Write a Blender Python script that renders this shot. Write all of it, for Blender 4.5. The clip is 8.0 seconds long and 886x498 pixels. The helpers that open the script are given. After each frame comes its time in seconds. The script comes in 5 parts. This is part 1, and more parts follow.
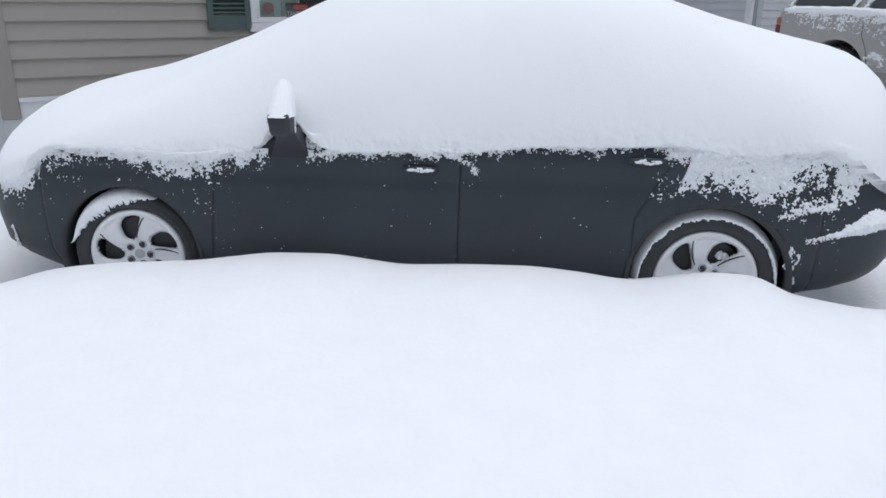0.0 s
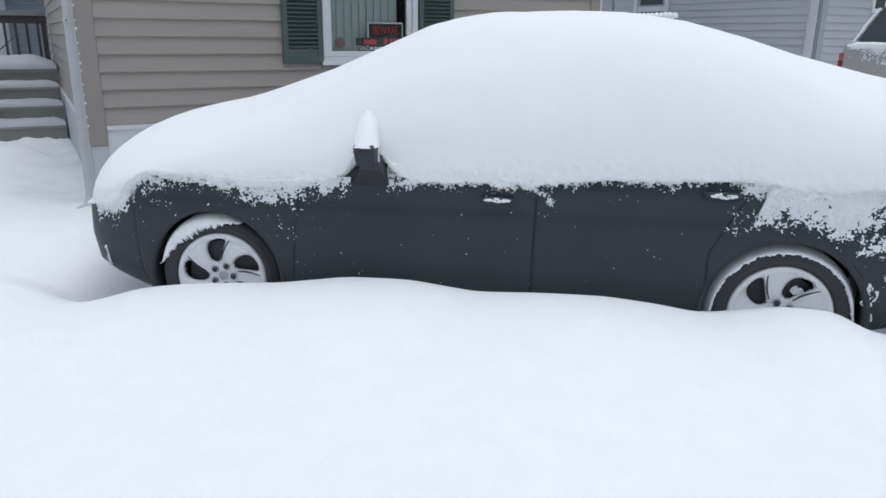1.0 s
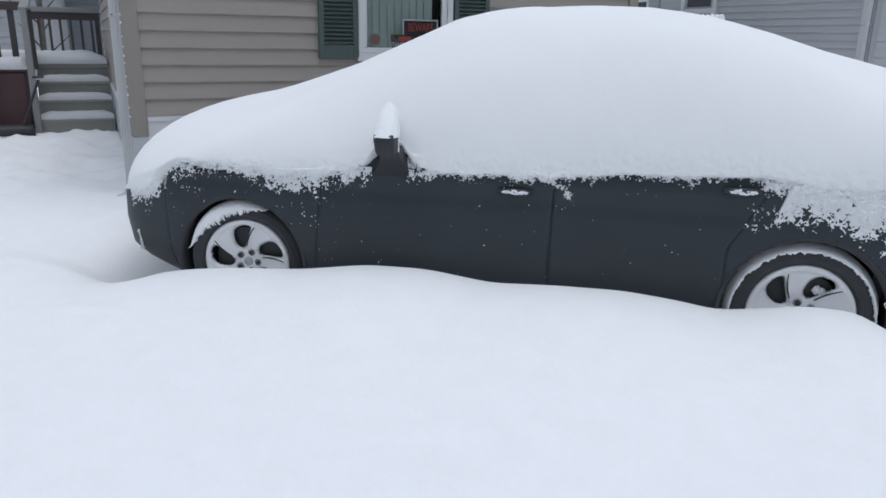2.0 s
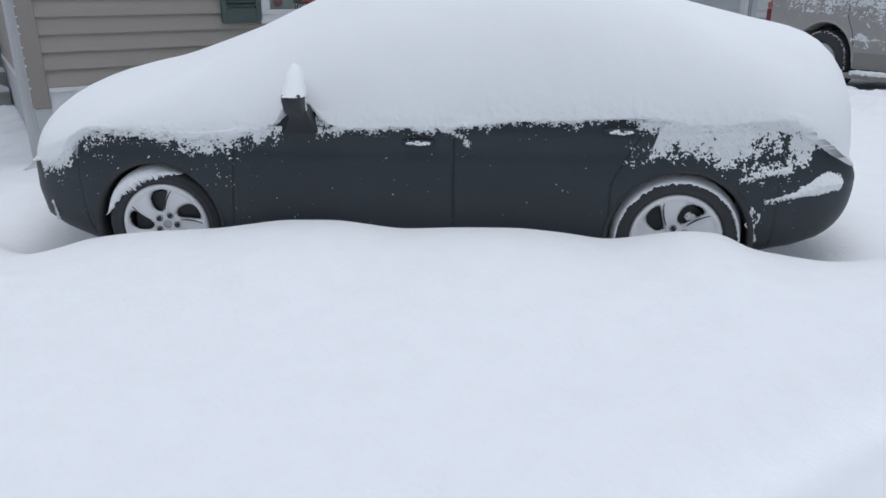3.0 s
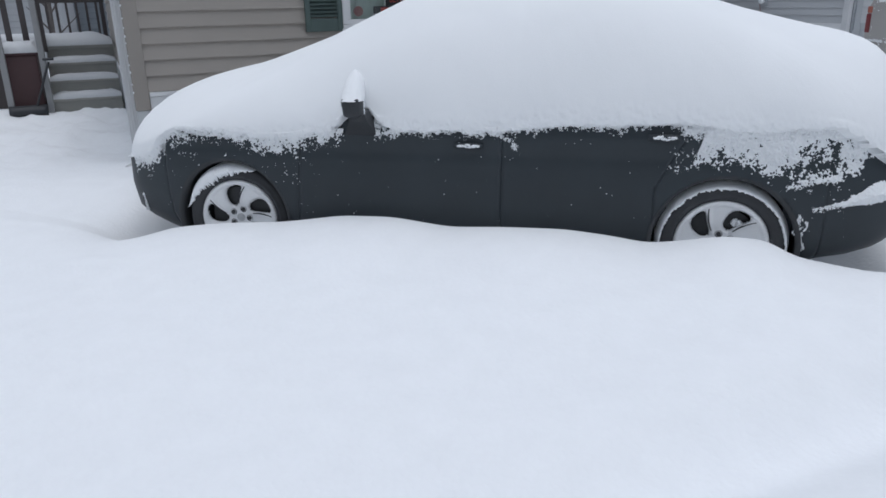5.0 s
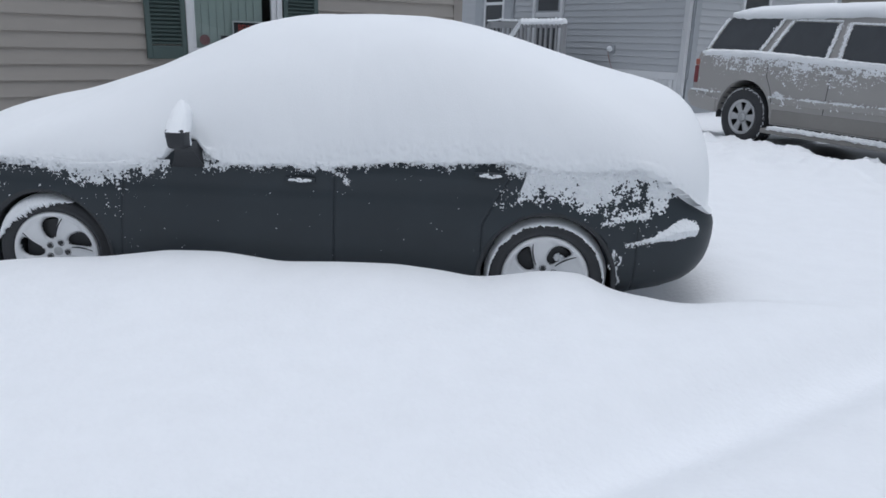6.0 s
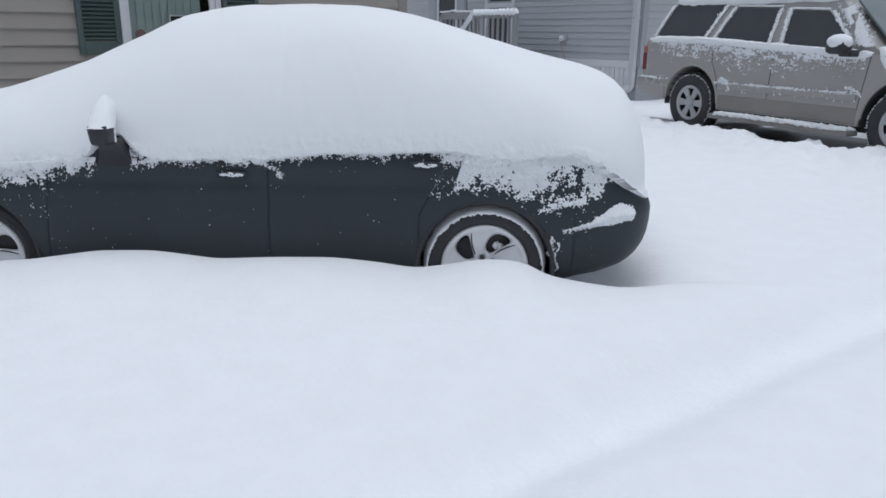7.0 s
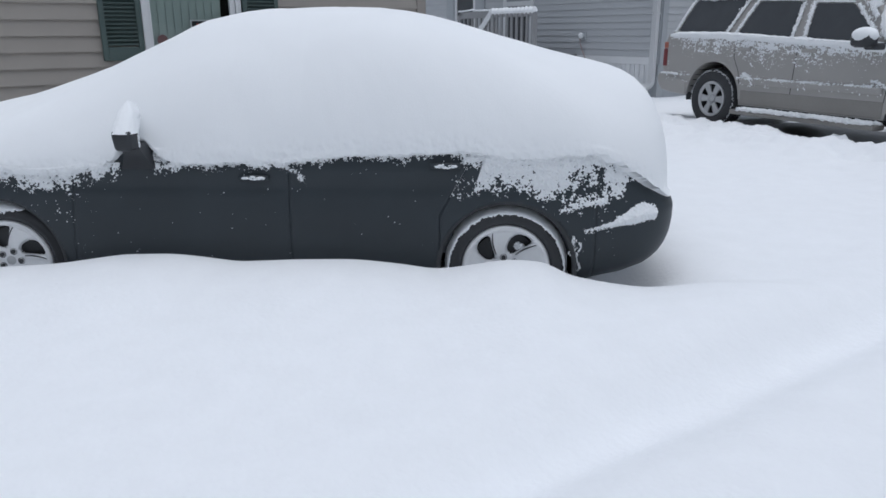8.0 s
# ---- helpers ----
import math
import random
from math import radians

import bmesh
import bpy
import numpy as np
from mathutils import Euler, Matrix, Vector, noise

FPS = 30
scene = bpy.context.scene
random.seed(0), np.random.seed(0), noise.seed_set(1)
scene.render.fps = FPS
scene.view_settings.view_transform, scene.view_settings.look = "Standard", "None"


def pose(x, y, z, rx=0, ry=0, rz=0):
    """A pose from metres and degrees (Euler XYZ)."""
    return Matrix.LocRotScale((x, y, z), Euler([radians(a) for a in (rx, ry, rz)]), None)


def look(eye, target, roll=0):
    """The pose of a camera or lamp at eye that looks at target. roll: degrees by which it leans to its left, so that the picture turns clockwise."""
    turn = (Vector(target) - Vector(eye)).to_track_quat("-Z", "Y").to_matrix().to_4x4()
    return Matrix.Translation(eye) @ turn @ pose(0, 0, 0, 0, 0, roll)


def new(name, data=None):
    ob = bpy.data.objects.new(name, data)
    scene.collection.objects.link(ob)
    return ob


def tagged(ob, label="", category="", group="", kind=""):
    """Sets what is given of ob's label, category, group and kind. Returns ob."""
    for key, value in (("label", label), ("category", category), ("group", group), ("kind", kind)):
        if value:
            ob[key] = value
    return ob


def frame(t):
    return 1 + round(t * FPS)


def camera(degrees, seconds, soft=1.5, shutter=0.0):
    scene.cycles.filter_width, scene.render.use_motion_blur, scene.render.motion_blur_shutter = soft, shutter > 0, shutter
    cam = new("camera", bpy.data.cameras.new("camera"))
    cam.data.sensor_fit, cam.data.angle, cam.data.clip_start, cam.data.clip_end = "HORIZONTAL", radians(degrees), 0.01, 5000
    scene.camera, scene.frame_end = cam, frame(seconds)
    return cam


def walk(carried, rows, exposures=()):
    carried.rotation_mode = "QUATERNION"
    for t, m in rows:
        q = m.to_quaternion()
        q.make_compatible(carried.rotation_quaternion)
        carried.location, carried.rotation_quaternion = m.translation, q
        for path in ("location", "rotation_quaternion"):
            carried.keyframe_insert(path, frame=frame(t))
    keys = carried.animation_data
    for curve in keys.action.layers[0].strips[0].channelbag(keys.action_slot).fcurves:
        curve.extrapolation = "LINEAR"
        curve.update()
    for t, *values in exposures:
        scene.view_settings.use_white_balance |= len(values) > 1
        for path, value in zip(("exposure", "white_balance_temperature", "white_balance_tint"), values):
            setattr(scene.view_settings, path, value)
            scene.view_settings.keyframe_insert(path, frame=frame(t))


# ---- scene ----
cam = camera(62.9, 8.0, soft=1.6)
PATH = [
    (0, (0.493, -3.163, 1.493), (0.29, -1.28, 0.851), 0.4),
    (0.5, (0.384, -3.233, 1.497), (0.098, -1.346, 0.9), -0.1),
    (1, (0.36, -3.271, 1.51), (0.035, -1.38, 0.946), 0.6),
    (1.2, (0.393, -3.263, 1.512), (0.035, -1.384, 0.928), 1.2),
    (2.3, (0.514, -3.356, 1.458), (0.048, -1.491, 0.907), 0.4),
    (2.5, (0.536, -3.427, 1.493), (0.1, -1.561, 0.921), -1.3),
    (3, (0.596, -3.558, 1.487), (0.37, -1.685, 0.824), -0.6),
    (3.5, (0.792, -3.544, 1.469), (0.566, -1.694, 0.744), -1.0),
    (4, (0.91, -3.566, 1.504), (0.662, -1.669, 0.921), -0.4),
    (4.5, (0.88, -3.648, 1.525), (0.511, -1.777, 0.923), -1.2),
    (4.7, (0.858, -3.695, 1.499), (0.375, -1.87, 0.838), -1.4),
    (5.8, (0.995, -3.707, 1.51), (0.723, -1.805, 0.955), 1.7),
    (6, (1.085, -3.661, 1.513), (0.937, -1.746, 0.957), 1.7),
    (6.5, (1.206, -3.615, 1.489), (1.111, -1.706, 0.899), 0.8),
    (7, (1.228, -3.621, 1.491), (1.174, -1.705, 0.92), 0.7),
    (7.5, (1.24, -3.618, 1.494), (1.199, -1.697, 0.94), -0.7),
    (8, (1.224, -3.617, 1.499), (1.114, -1.704, 0.926), -0.3),
]
EXPOSURES = [(0.0, -0.49, 5950, 11), (1.2, -0.52, 5930, 11), (2.5, -0.74, 5880, 10), (8.0, -0.75, 5870, 10)]
walk(cam, [(t, look(eye, target, roll)) for t, eye, target, roll in PATH], EXPOSURES)

# ---- light ----
world = bpy.data.worlds.new("overcast")
scene.world = world
world.use_nodes = True
wn = world.node_tree
sky = wn.nodes.new("ShaderNodeTexSky")
sky.sky_type = "NISHITA"
sky.sun_disc = False
sky.sun_elevation = radians(83)
sky.sun_rotation = radians(129)
sky.dust_density = 6.0
sky.air_density = 1.5
grey = wn.nodes.new("ShaderNodeHueSaturation")
grey.inputs["Saturation"].default_value = 0.38
wn.links.new(sky.outputs["Color"], grey.inputs["Color"])
bg = wn.nodes["Background"]
wn.links.new(grey.outputs["Color"], bg.inputs["Color"])
bg.inputs["Strength"].default_value = 0.15
sun = new("sun", bpy.data.lights.new("sun", "SUN"))
sun.data.energy = 1.0
sun.data.angle = radians(85)
sun.data.color = (0.98, 0.99, 1.0)
sun.matrix_world = look((1.5, -0.2, 16.0), (0, 0, 0))


# ---- materials ----
def mat(name, base, rough=0.6, metal=0.0, vary=0.15, scale=6.0, fine=60.0, bump=0.1, dist=0.004, spec=0.5, tint=None, island=0.0, stretch=(1, 1, 1)):
    """Principled material with colour variation at two scales and fine relief."""
    m = bpy.data.materials.new(name)
    m.use_nodes = True
    nt = m.node_tree
    p = nt.nodes["Principled BSDF"]
    p.inputs["Roughness"].default_value = rough
    p.inputs["Metallic"].default_value = metal
    p.inputs["Specular IOR Level"].default_value = spec
    tc = nt.nodes.new("ShaderNodeTexCoord")
    mp = nt.nodes.new("ShaderNodeMapping")
    mp.inputs["Scale"].default_value = stretch
    nt.links.new(tc.outputs["Object"], mp.inputs["Vector"])
    n1 = nt.nodes.new("ShaderNodeTexNoise")
    n1.inputs["Scale"].default_value = scale
    n1.inputs["Detail"].default_value = 4
    n2 = nt.nodes.new("ShaderNodeTexNoise")
    n2.inputs["Scale"].default_value = fine
    n2.inputs["Detail"].default_value = 3
    nt.links.new(mp.outputs["Vector"], n1.inputs["Vector"])
    nt.links.new(mp.outputs["Vector"], n2.inputs["Vector"])
    mix = nt.nodes.new("ShaderNodeMix")
    mix.data_type = "RGBA"
    lo = [c * (1 - vary) for c in base]
    hi = [min(1, c * (1 + vary)) for c in (tint or base)]
    mix.inputs["A"].default_value = (*lo, 1)
    mix.inputs["B"].default_value = (*hi, 1)
    avg = nt.nodes.new("ShaderNodeMath")
    avg.operation = "MULTIPLY_ADD"
    avg.inputs[1].default_value = 0.7
    half = nt.nodes.new("ShaderNodeMath")
    half.operation = "MULTIPLY"
    half.inputs[1].default_value = 0.3
    nt.links.new(n2.outputs["Fac"], half.inputs[0])
    nt.links.new(n1.outputs["Fac"], avg.inputs[0])
    nt.links.new(half.outputs[0], avg.inputs[2])
    fac = avg.outputs[0]
    if island:
        info = nt.nodes.new("ShaderNodeObjectInfo")
        add = nt.nodes.new("ShaderNodeMath")
        add.operation = "MULTIPLY_ADD"
        add.inputs[1].default_value = island
        nt.links.new(info.outputs["Random"], add.inputs[0])
        nt.links.new(fac, add.inputs[2])
        fac = add.outputs[0]
    nt.links.new(fac, mix.inputs["Factor"])
    nt.links.new(mix.outputs["Result"], p.inputs["Base Color"])
    if bump:
        b = nt.nodes.new("ShaderNodeBump")
        b.inputs["Strength"].default_value = bump
        b.inputs["Distance"].default_value = dist
        nt.links.new(n2.outputs["Fac"], b.inputs["Height"])
        nt.links.new(b.outputs["Normal"], p.inputs["Normal"])
    return m


M_SNOW = mat("snow", (0.83, 0.85, 0.865), 0.85, vary=0.03, scale=2.5, fine=150, bump=0.22, dist=0.004, spec=0.2)
M_GROUND = mat("ground_snow", (0.82, 0.84, 0.86), 0.85, vary=0.05, scale=7, fine=42, bump=0.5, dist=0.008, spec=0.2)
# snow by the steps: grey from treading, with their shade mixed into the colour
M_TROD_SHADED = mat("trodden_shaded_snow", (0.58, 0.60, 0.62), 0.85, vary=0.05, scale=5, fine=40, bump=0.5, dist=0.01, spec=0.2)
M_PAINT = mat("dark_car_paint", (0.019, 0.027, 0.034), 0.5, vary=0.35, scale=3, fine=140, bump=0.03, spec=0.5)
M_RUBBER = mat("tyre_rubber", (0.044, 0.046, 0.050), 0.85, vary=0.3, scale=12, fine=90, bump=0.2)
M_WELL = mat("wheel_well_plastic", (0.05, 0.053, 0.057), 0.9, vary=0.2)
M_ALLOY = mat("silver_alloy", (0.72, 0.73, 0.74), 0.42, metal=0.2, vary=0.1, scale=8, fine=60, bump=0.05)
M_ALLOY_DIM = mat("salted_alloy", (0.45, 0.46, 0.47), 0.5, metal=0.3, vary=0.15, scale=14, fine=70, bump=0.05)
M_DARKMETAL = mat("brake_metal", (0.06, 0.062, 0.066), 0.6, metal=0.5, vary=0.3)
M_BLACKPLASTIC = mat("black_plastic", (0.03, 0.033, 0.038), 0.55, vary=0.2)
M_REDLENS = mat("red_lens", (0.17, 0.03, 0.035), 0.3, vary=0.15, bump=0)
M_AMBER = mat("amber_lens", (0.36, 0.12, 0.085), 0.3, vary=0.15, bump=0)
M_SIDING = mat("taupe_vinyl", (0.335, 0.308, 0.277), 0.6, vary=0.07, scale=1.2, fine=25, bump=0.12, island=0.25, stretch=(1, 1, 9))
M_CORNER = mat("taupe_trim", (0.29, 0.266, 0.24), 0.6, vary=0.06, scale=3, fine=50, bump=0.08)
M_WHITE = mat("white_vinyl", (0.68, 0.69, 0.70), 0.5, vary=0.06, scale=4, fine=50, bump=0.05)
M_SPOUT = mat("white_aluminium", (0.55, 0.56, 0.57), 0.45, vary=0.08, scale=5, fine=50, bump=0.05, stretch=(1, 1, 0.2))
M_SKIRT = mat("grey_skirting", (0.50, 0.52, 0.53), 0.6, vary=0.08, scale=3, fine=40)
M_GREEN = mat("green_shutter_vinyl", (0.068, 0.10, 0.094), 0.55, vary=0.2, scale=4, fine=50, bump=0.06)
M_BLIND = mat("pale_vertical_blind", (0.36, 0.42, 0.39), 0.8, vary=0.12, scale=2, fine=30, island=0.3)
M_ROOM = mat("dim_room", (0.05, 0.055, 0.06), 0.9, vary=0.2)
M_GREY_SIDING = mat("grey_vinyl", (0.45, 0.465, 0.48), 0.6, vary=0.05, scale=1.0, fine=25, bump=0.1, island=0.2, stretch=(1, 1, 9))
M_BEIGE = mat("beige_vinyl", (0.36, 0.33, 0.26), 0.6, vary=0.06, scale=1.0, fine=25)
M_GREYTRIM = mat("grey_trim", (0.36, 0.38, 0.40), 0.55, vary=0.06)
M_DECKGREY = mat("weathered_grey_wood", (0.28, 0.285, 0.29), 0.8, vary=0.2, scale=4, fine=60, bump=0.2)
M_DECKBROWN = mat("dark_brown_wood", (0.075, 0.066, 0.066), 0.75, vary=0.25, scale=5, fine=60, bump=0.2)
M_STEP = mat("grey_green_step", (0.30, 0.30, 0.278), 0.8, vary=0.15, scale=4, fine=50, bump=0.15)
M_BIN = mat("maroon_plastic", (0.075, 0.04, 0.042), 0.6, vary=0.15)
M_SUV = mat("pewter_paint", (0.37, 0.36, 0.345), 0.45, metal=0.2, vary=0.12, scale=2.0, fine=60, bump=0.02)
M_SUVLOW = mat("road_grimed_paint", (0.26, 0.25, 0.235), 0.6, metal=0.1, vary=0.2, scale=3, fine=60, bump=0.04)
M_GLASSDARK = mat("tinted_glass", (0.055, 0.059, 0.064), 0.25, vary=0.2, bump=0, spec=0.5)
M_ASPHALT = mat("wet_asphalt", (0.085, 0.088, 0.093), 0.5, vary=0.3, scale=4, fine=60, bump=0.4)
M_SHED = mat("grey_shed_siding", (0.36, 0.37, 0.385), 0.7, vary=0.1)
M_BLUEGREY = mat("blue_grey_siding", (0.15, 0.17, 0.19), 0.7, vary=0.1)
M_BARK = mat("winter_bark", (0.09, 0.08, 0.075), 0.9, vary=0.3, scale=10, fine=80, bump=0.4)
M_CORD = mat("orange_cord", (0.28, 0.13, 0.10), 0.6, vary=0.1, bump=0)
M_SIGNBLACK = mat("sign_black", (0.015, 0.015, 0.018), 0.5, vary=0.1, bump=0)
M_SIGNRED = mat("sign_red", (0.42, 0.06, 0.05), 0.5, vary=0.08, bump=0)
M_SIGNWHITE = mat("sign_white", (0.7, 0.7, 0.7), 0.5, vary=0.05, bump=0)
M_STICKER = mat("dull_red_sticker", (0.22, 0.09, 0.09), 0.6, vary=0.15)


def glass(name, tint):
    m = bpy.data.materials.new(name)
    m.use_nodes = True
    p = m.node_tree.nodes["Principled BSDF"]
    p.inputs["Base Color"].default_value = (*tint, 1)
    p.inputs["Roughness"].default_value = 0.03
    p.inputs["Transmission Weight"].default_value = 1.0
    p.inputs["IOR"].default_value = 1.3
    return m


M_PANE = glass("window_glass", (0.86, 0.9, 0.9))


# ---- builders ----
def thing(name, m=None, **tags):
    ob = new(name)
    ob.empty_display_size = 0.1
    if m is not None:
        ob.matrix_world = m
    return tagged(ob, **tags)


def part(name, bm, material, parent=None, label="", smooth=False, **tags):
    me = bpy.data.meshes.new(name)
    if smooth:
        for fc in bm.faces:
            fc.smooth = True
    bm.to_mesh(me)
    bm.free()
    me.materials.append(material)
    ob = new(name, me)
    if parent is not None:
        ob.parent = parent
    return tagged(ob, label=label, **tags)


def raw(name, verts, faces, material, parent=None, label="", smooth=False, **tags):
    me = bpy.data.meshes.new(name)
    me.from_pydata([tuple(map(float, v)) for v in verts], [], [tuple(map(int, q)) for q in faces])
    if smooth:
        me.polygons.foreach_set("use_smooth", [True] * len(me.polygons))
    me.update()
    me.materials.append(material)
    ob = new(name, me)
    if parent is not None:
        ob.parent = parent
    return tagged(ob, label=label, **tags)


def share(name, ob, m, parent):
    """Another piece on the same mesh."""
    o = new(name, ob.data)
    o.parent = parent
    o.matrix_basis = m
    return o


def box(x0, x1, y0, y1, z0, z1, bevel=0.0, bm=None, m=None):
    bm = bm or bmesh.new()
    mm = Matrix.Translation(((x0 + x1) / 2, (y0 + y1) / 2, (z0 + z1) / 2)) @ Matrix.Diagonal((x1 - x0, y1 - y0, z1 - z0, 1))
    got = bmesh.ops.create_cube(bm, size=1, matrix=(m or Matrix()) @ mm)
    if bevel:
        edges = list({e for v in got["verts"] for e in v.link_edges})
        bmesh.ops.bevel(bm, geom=edges, offset=bevel, segments=2, affect="EDGES", profile=0.5)
    return bm


def rod(p, q, r, bm=None, seg=10, r2=None):
    bm = bm or bmesh.new()
    p, q = Vector(p), Vector(q)
    d = q - p
    m = Matrix.Translation((p + q) / 2) @ d.to_track_quat("Z", "Y").to_matrix().to_4x4()
    bmesh.ops.create_cone(bm, cap_ends=True, segments=seg, radius1=r, radius2=r if r2 is None else r2, depth=d.length, matrix=m)
    return bm


def prism(pts, y0, y1, bm=None, bevel=0.0):
    """A polygon in x, z given along y."""
    bm = bm or bmesh.new()
    a = [bm.verts.new((x, y0, z)) for x, z in pts]
    b = [bm.verts.new((x, y1, z)) for x, z in pts]
    bm.faces.new(a)
    bm.faces.new(b[::-1])
    for i in range(len(pts)):
        k = (i + 1) % len(pts)
        bm.faces.new((a[k], a[i], b[i], b[k]))
    bmesh.ops.recalc_face_normals(bm, faces=bm.faces)
    if bevel:
        bmesh.ops.bevel(bm, geom=list(bm.edges), offset=bevel, segments=2, affect="EDGES", profile=0.5)
    return bm


def lathe(profile, seg=48, bm=None):
    """Turn (radius, y) pairs about the y axis."""
    bm = bm or bmesh.new()
    rings = [[bm.verts.new((r * math.cos(a), y, r * math.sin(a))) for a in (2 * math.pi * k / seg for k in range(seg))] for r, y in profile]
    for a, b in zip(rings, rings[1:]):
        for k in range(seg):
            bm.faces.new((a[k], a[(k + 1) % seg], b[(k + 1) % seg], b[k]))
    bmesh.ops.recalc_face_normals(bm, faces=bm.faces)
    return bm


def sheet(rows, closed=False):
    """Vertices and quads of a grid of points."""
    n = len(rows[0])
    verts = [p for r in rows for p in r]
    faces = []
    for i in range(len(rows) - 1):
        for k in range(n if closed else n - 1):
            k2 = (k + 1) % n
            faces.append((i * n + k, i * n + k2, (i + 1) * n + k2, (i + 1) * n + k))
    return verts, faces


def curve(pairs):
    xs, ys = zip(*pairs)
    return lambda x: float(np.interp(x, xs, ys))


def soft(pairs, step=0.06, width=2):
    """A smoothed curve through pairs."""
    xs, ys = zip(*pairs)
    g = np.arange(xs[0] - 0.5, xs[-1] + 0.5, step)
    v = np.interp(g, xs, ys)
    half = int(math.ceil(3 * width))
    k = np.exp(-0.5 * (np.arange(-half, half + 1) / width) ** 2)
    v = np.convolve(np.pad(v, half, mode="edge"), k / k.sum(), mode="valid")
    return lambda x: float(np.interp(x, g, v))


def nz(x, y=0.0, z=0.0):
    return noise.noise(Vector((x, y, z)))


ICO = bmesh.new()
bmesh.ops.create_icosphere(ICO, subdivisions=1, radius=1.0)
ICO.verts.ensure_lookup_table()
ICO_V = np.array([v.co[:] for v in ICO.verts])
ICO_F = np.array([[v.index for v in fc.verts] for fc in ICO.faces])
ICO.free()


def clumps(name, spots, material, parent=None, seed=1, **tags):
    """Many small lumps in one mesh; spots are (x, y, z, rx, ry, rz)."""
    rng = np.random.default_rng(seed)
    vs, fs = [], []
    for k, (x, y, z, a, b, c) in enumerate(spots):
        v = ICO_V * (1 + 0.35 * rng.standard_normal((len(ICO_V), 1)).clip(-1.2, 1.2)) * (a, b, c) + (x, y, z)
        vs.append(v)
        fs.append(ICO_F + k * len(ICO_V))
    return raw(name, np.concatenate(vs), np.concatenate(fs), material, parent, smooth=True, **tags)


# ---- ground ----
ridge = soft([(-6, 0.26), (-2.6, 0.24), (-1.99, 0.25), (-1.7, 0.285), (-1.35, 0.325), (-1.0, 0.35), (-0.65, 0.405), (-0.36, 0.412), (-0.04, 0.373), (0.27, 0.389), (0.57, 0.394), (0.81, 0.372), (0.98, 0.345), (1.1, 0.36), (1.34, 0.402), (1.54, 0.395), (1.65, 0.325), (1.76, 0.311), (1.92, 0.305), (2.2, 0.30), (6, 0.28)], 0.03, 1.5)


def bell(d, w):
    return math.exp(-(d / w) ** 2)


def ground_z(x, y):
    z = 0.27 + 0.05 * nz(x * 0.5, y * 0.6) + 0.018 * nz(x * 1.5, y * 1.7, 3) + 0.0045 * nz(x * 6, y * 7, 4) + 0.0018 * nz(x * 17, y * 19, 14)
    near = max(0.0, 1 - max(0.0, abs(x) - 2.3) / 1.2)
    r = ridge(x)
    if y < -0.12:
        w = bell(y + 0.12, 0.75) * near
    else:
        w = near * max(0.0, 1 - max(0.0, y - 0.3) / 0.6)
        r -= 0.35 * min(0.25, max(0.0, y + 0.12))
    z = z * (1 - w) + r * w
    # hollows scoured by the wind at nose and tail
    z -= 0.27 * bell(math.hypot((x + 2.08) / 0.25, (y - 0.34) / 0.42), 1.0)
    z -= 0.19 * bell(math.hypot((x - 2.04) / 0.24, (y - 0.42) / 0.42), 1.0)
    # buried wheel track
    d = (y + 1.157 - (x - 2.04) * 0.76) / 1.26
    z -= 0.125 * bell(d, 0.19) * min(1, max(0, (x - 0.5) / 0.8))
    z += 0.02 * bell(d - 0.33, 0.2) * min(1, max(0, (x - 0.5) / 0.8))
    # small step in the crust by the front wheel
    z += 0.03 * bell(math.hypot((x + 1.75) / 0.3, (y + 0.75) / 0.09), 1.0)
    # churned edge before the parked truck
    ex, ey = x - 4.27, y - 6.5
    along, off = ex * 0.469 - ey * 0.883, -(ex * 0.883 + ey * 0.469)
    if -3 < along < 6 and -3.2 < off < 2.5:
        amp = bell(off - 0.55, 0.75) * min(1, (along + 3) / 1.5)
        z += amp * (0.10 * nz(x * 2.2, y * 2.2, 5) + 0.09 * nz(x * 5, y * 5, 6) + 0.05 * nz(x * 12, y * 12, 7) + 0.11)
        z -= 0.46 * max(0.0, min(1.0, (0.22 - off + 0.25 * nz(x * 2.5, y * 2.5, 9)) / 0.35)) * max(0, min(1, (along + 0.35) / 0.3)) * max(0, min(1, (off + 2.3) / 0.5))
    # trampled yard before the steps
    amp = max(0, min(1, (-3.0 - x) / 1.0)) * max(0, min(1, (y - 0.8) / 1.2)) * max(0, min(1, (8 - y) / 2)) * max(0, min(1, (x + 12) / 3))
    z += amp * (0.09 * nz(x * 1.8, y * 1.8, 11) + 0.08 * nz(x * 4.5, y * 4.5, 12) + 0.035 * nz(x * 11, y * 11, 13))
    return z


def spaced(*runs):
    out = []
    for a, b, step in runs:
        out += list(np.arange(a, b - 1e-6, step))
    return out + [runs[-1][1]]


gx = spaced((-400, -60, 40), (-60, -12, 4), (-12, -7.5, 0.4), (-7.5, -3, 0.07), (-3, 2.6, 0.035), (2.6, 7.5, 0.06), (7.5, 14, 0.5), (14, 60, 5), (60, 400, 40))
gy = spaced((-400, -60, 40), (-60, -8, 4), (-8, -3, 0.25), (-3, -1, 0.05), (-1, 0.9, 0.03), (0.9, 8.5, 0.07), (8.5, 16, 0.5), (16, 60, 4), (60, 400, 40))
gv, gf = sheet([[(x, y, ground_z(x, y)) for x in gx] for y in gy])
raw("ground", gv, gf, M_GROUND, smooth=True, label="deep fresh snow lying over the whole yard", category="snow ground", kind="structure")
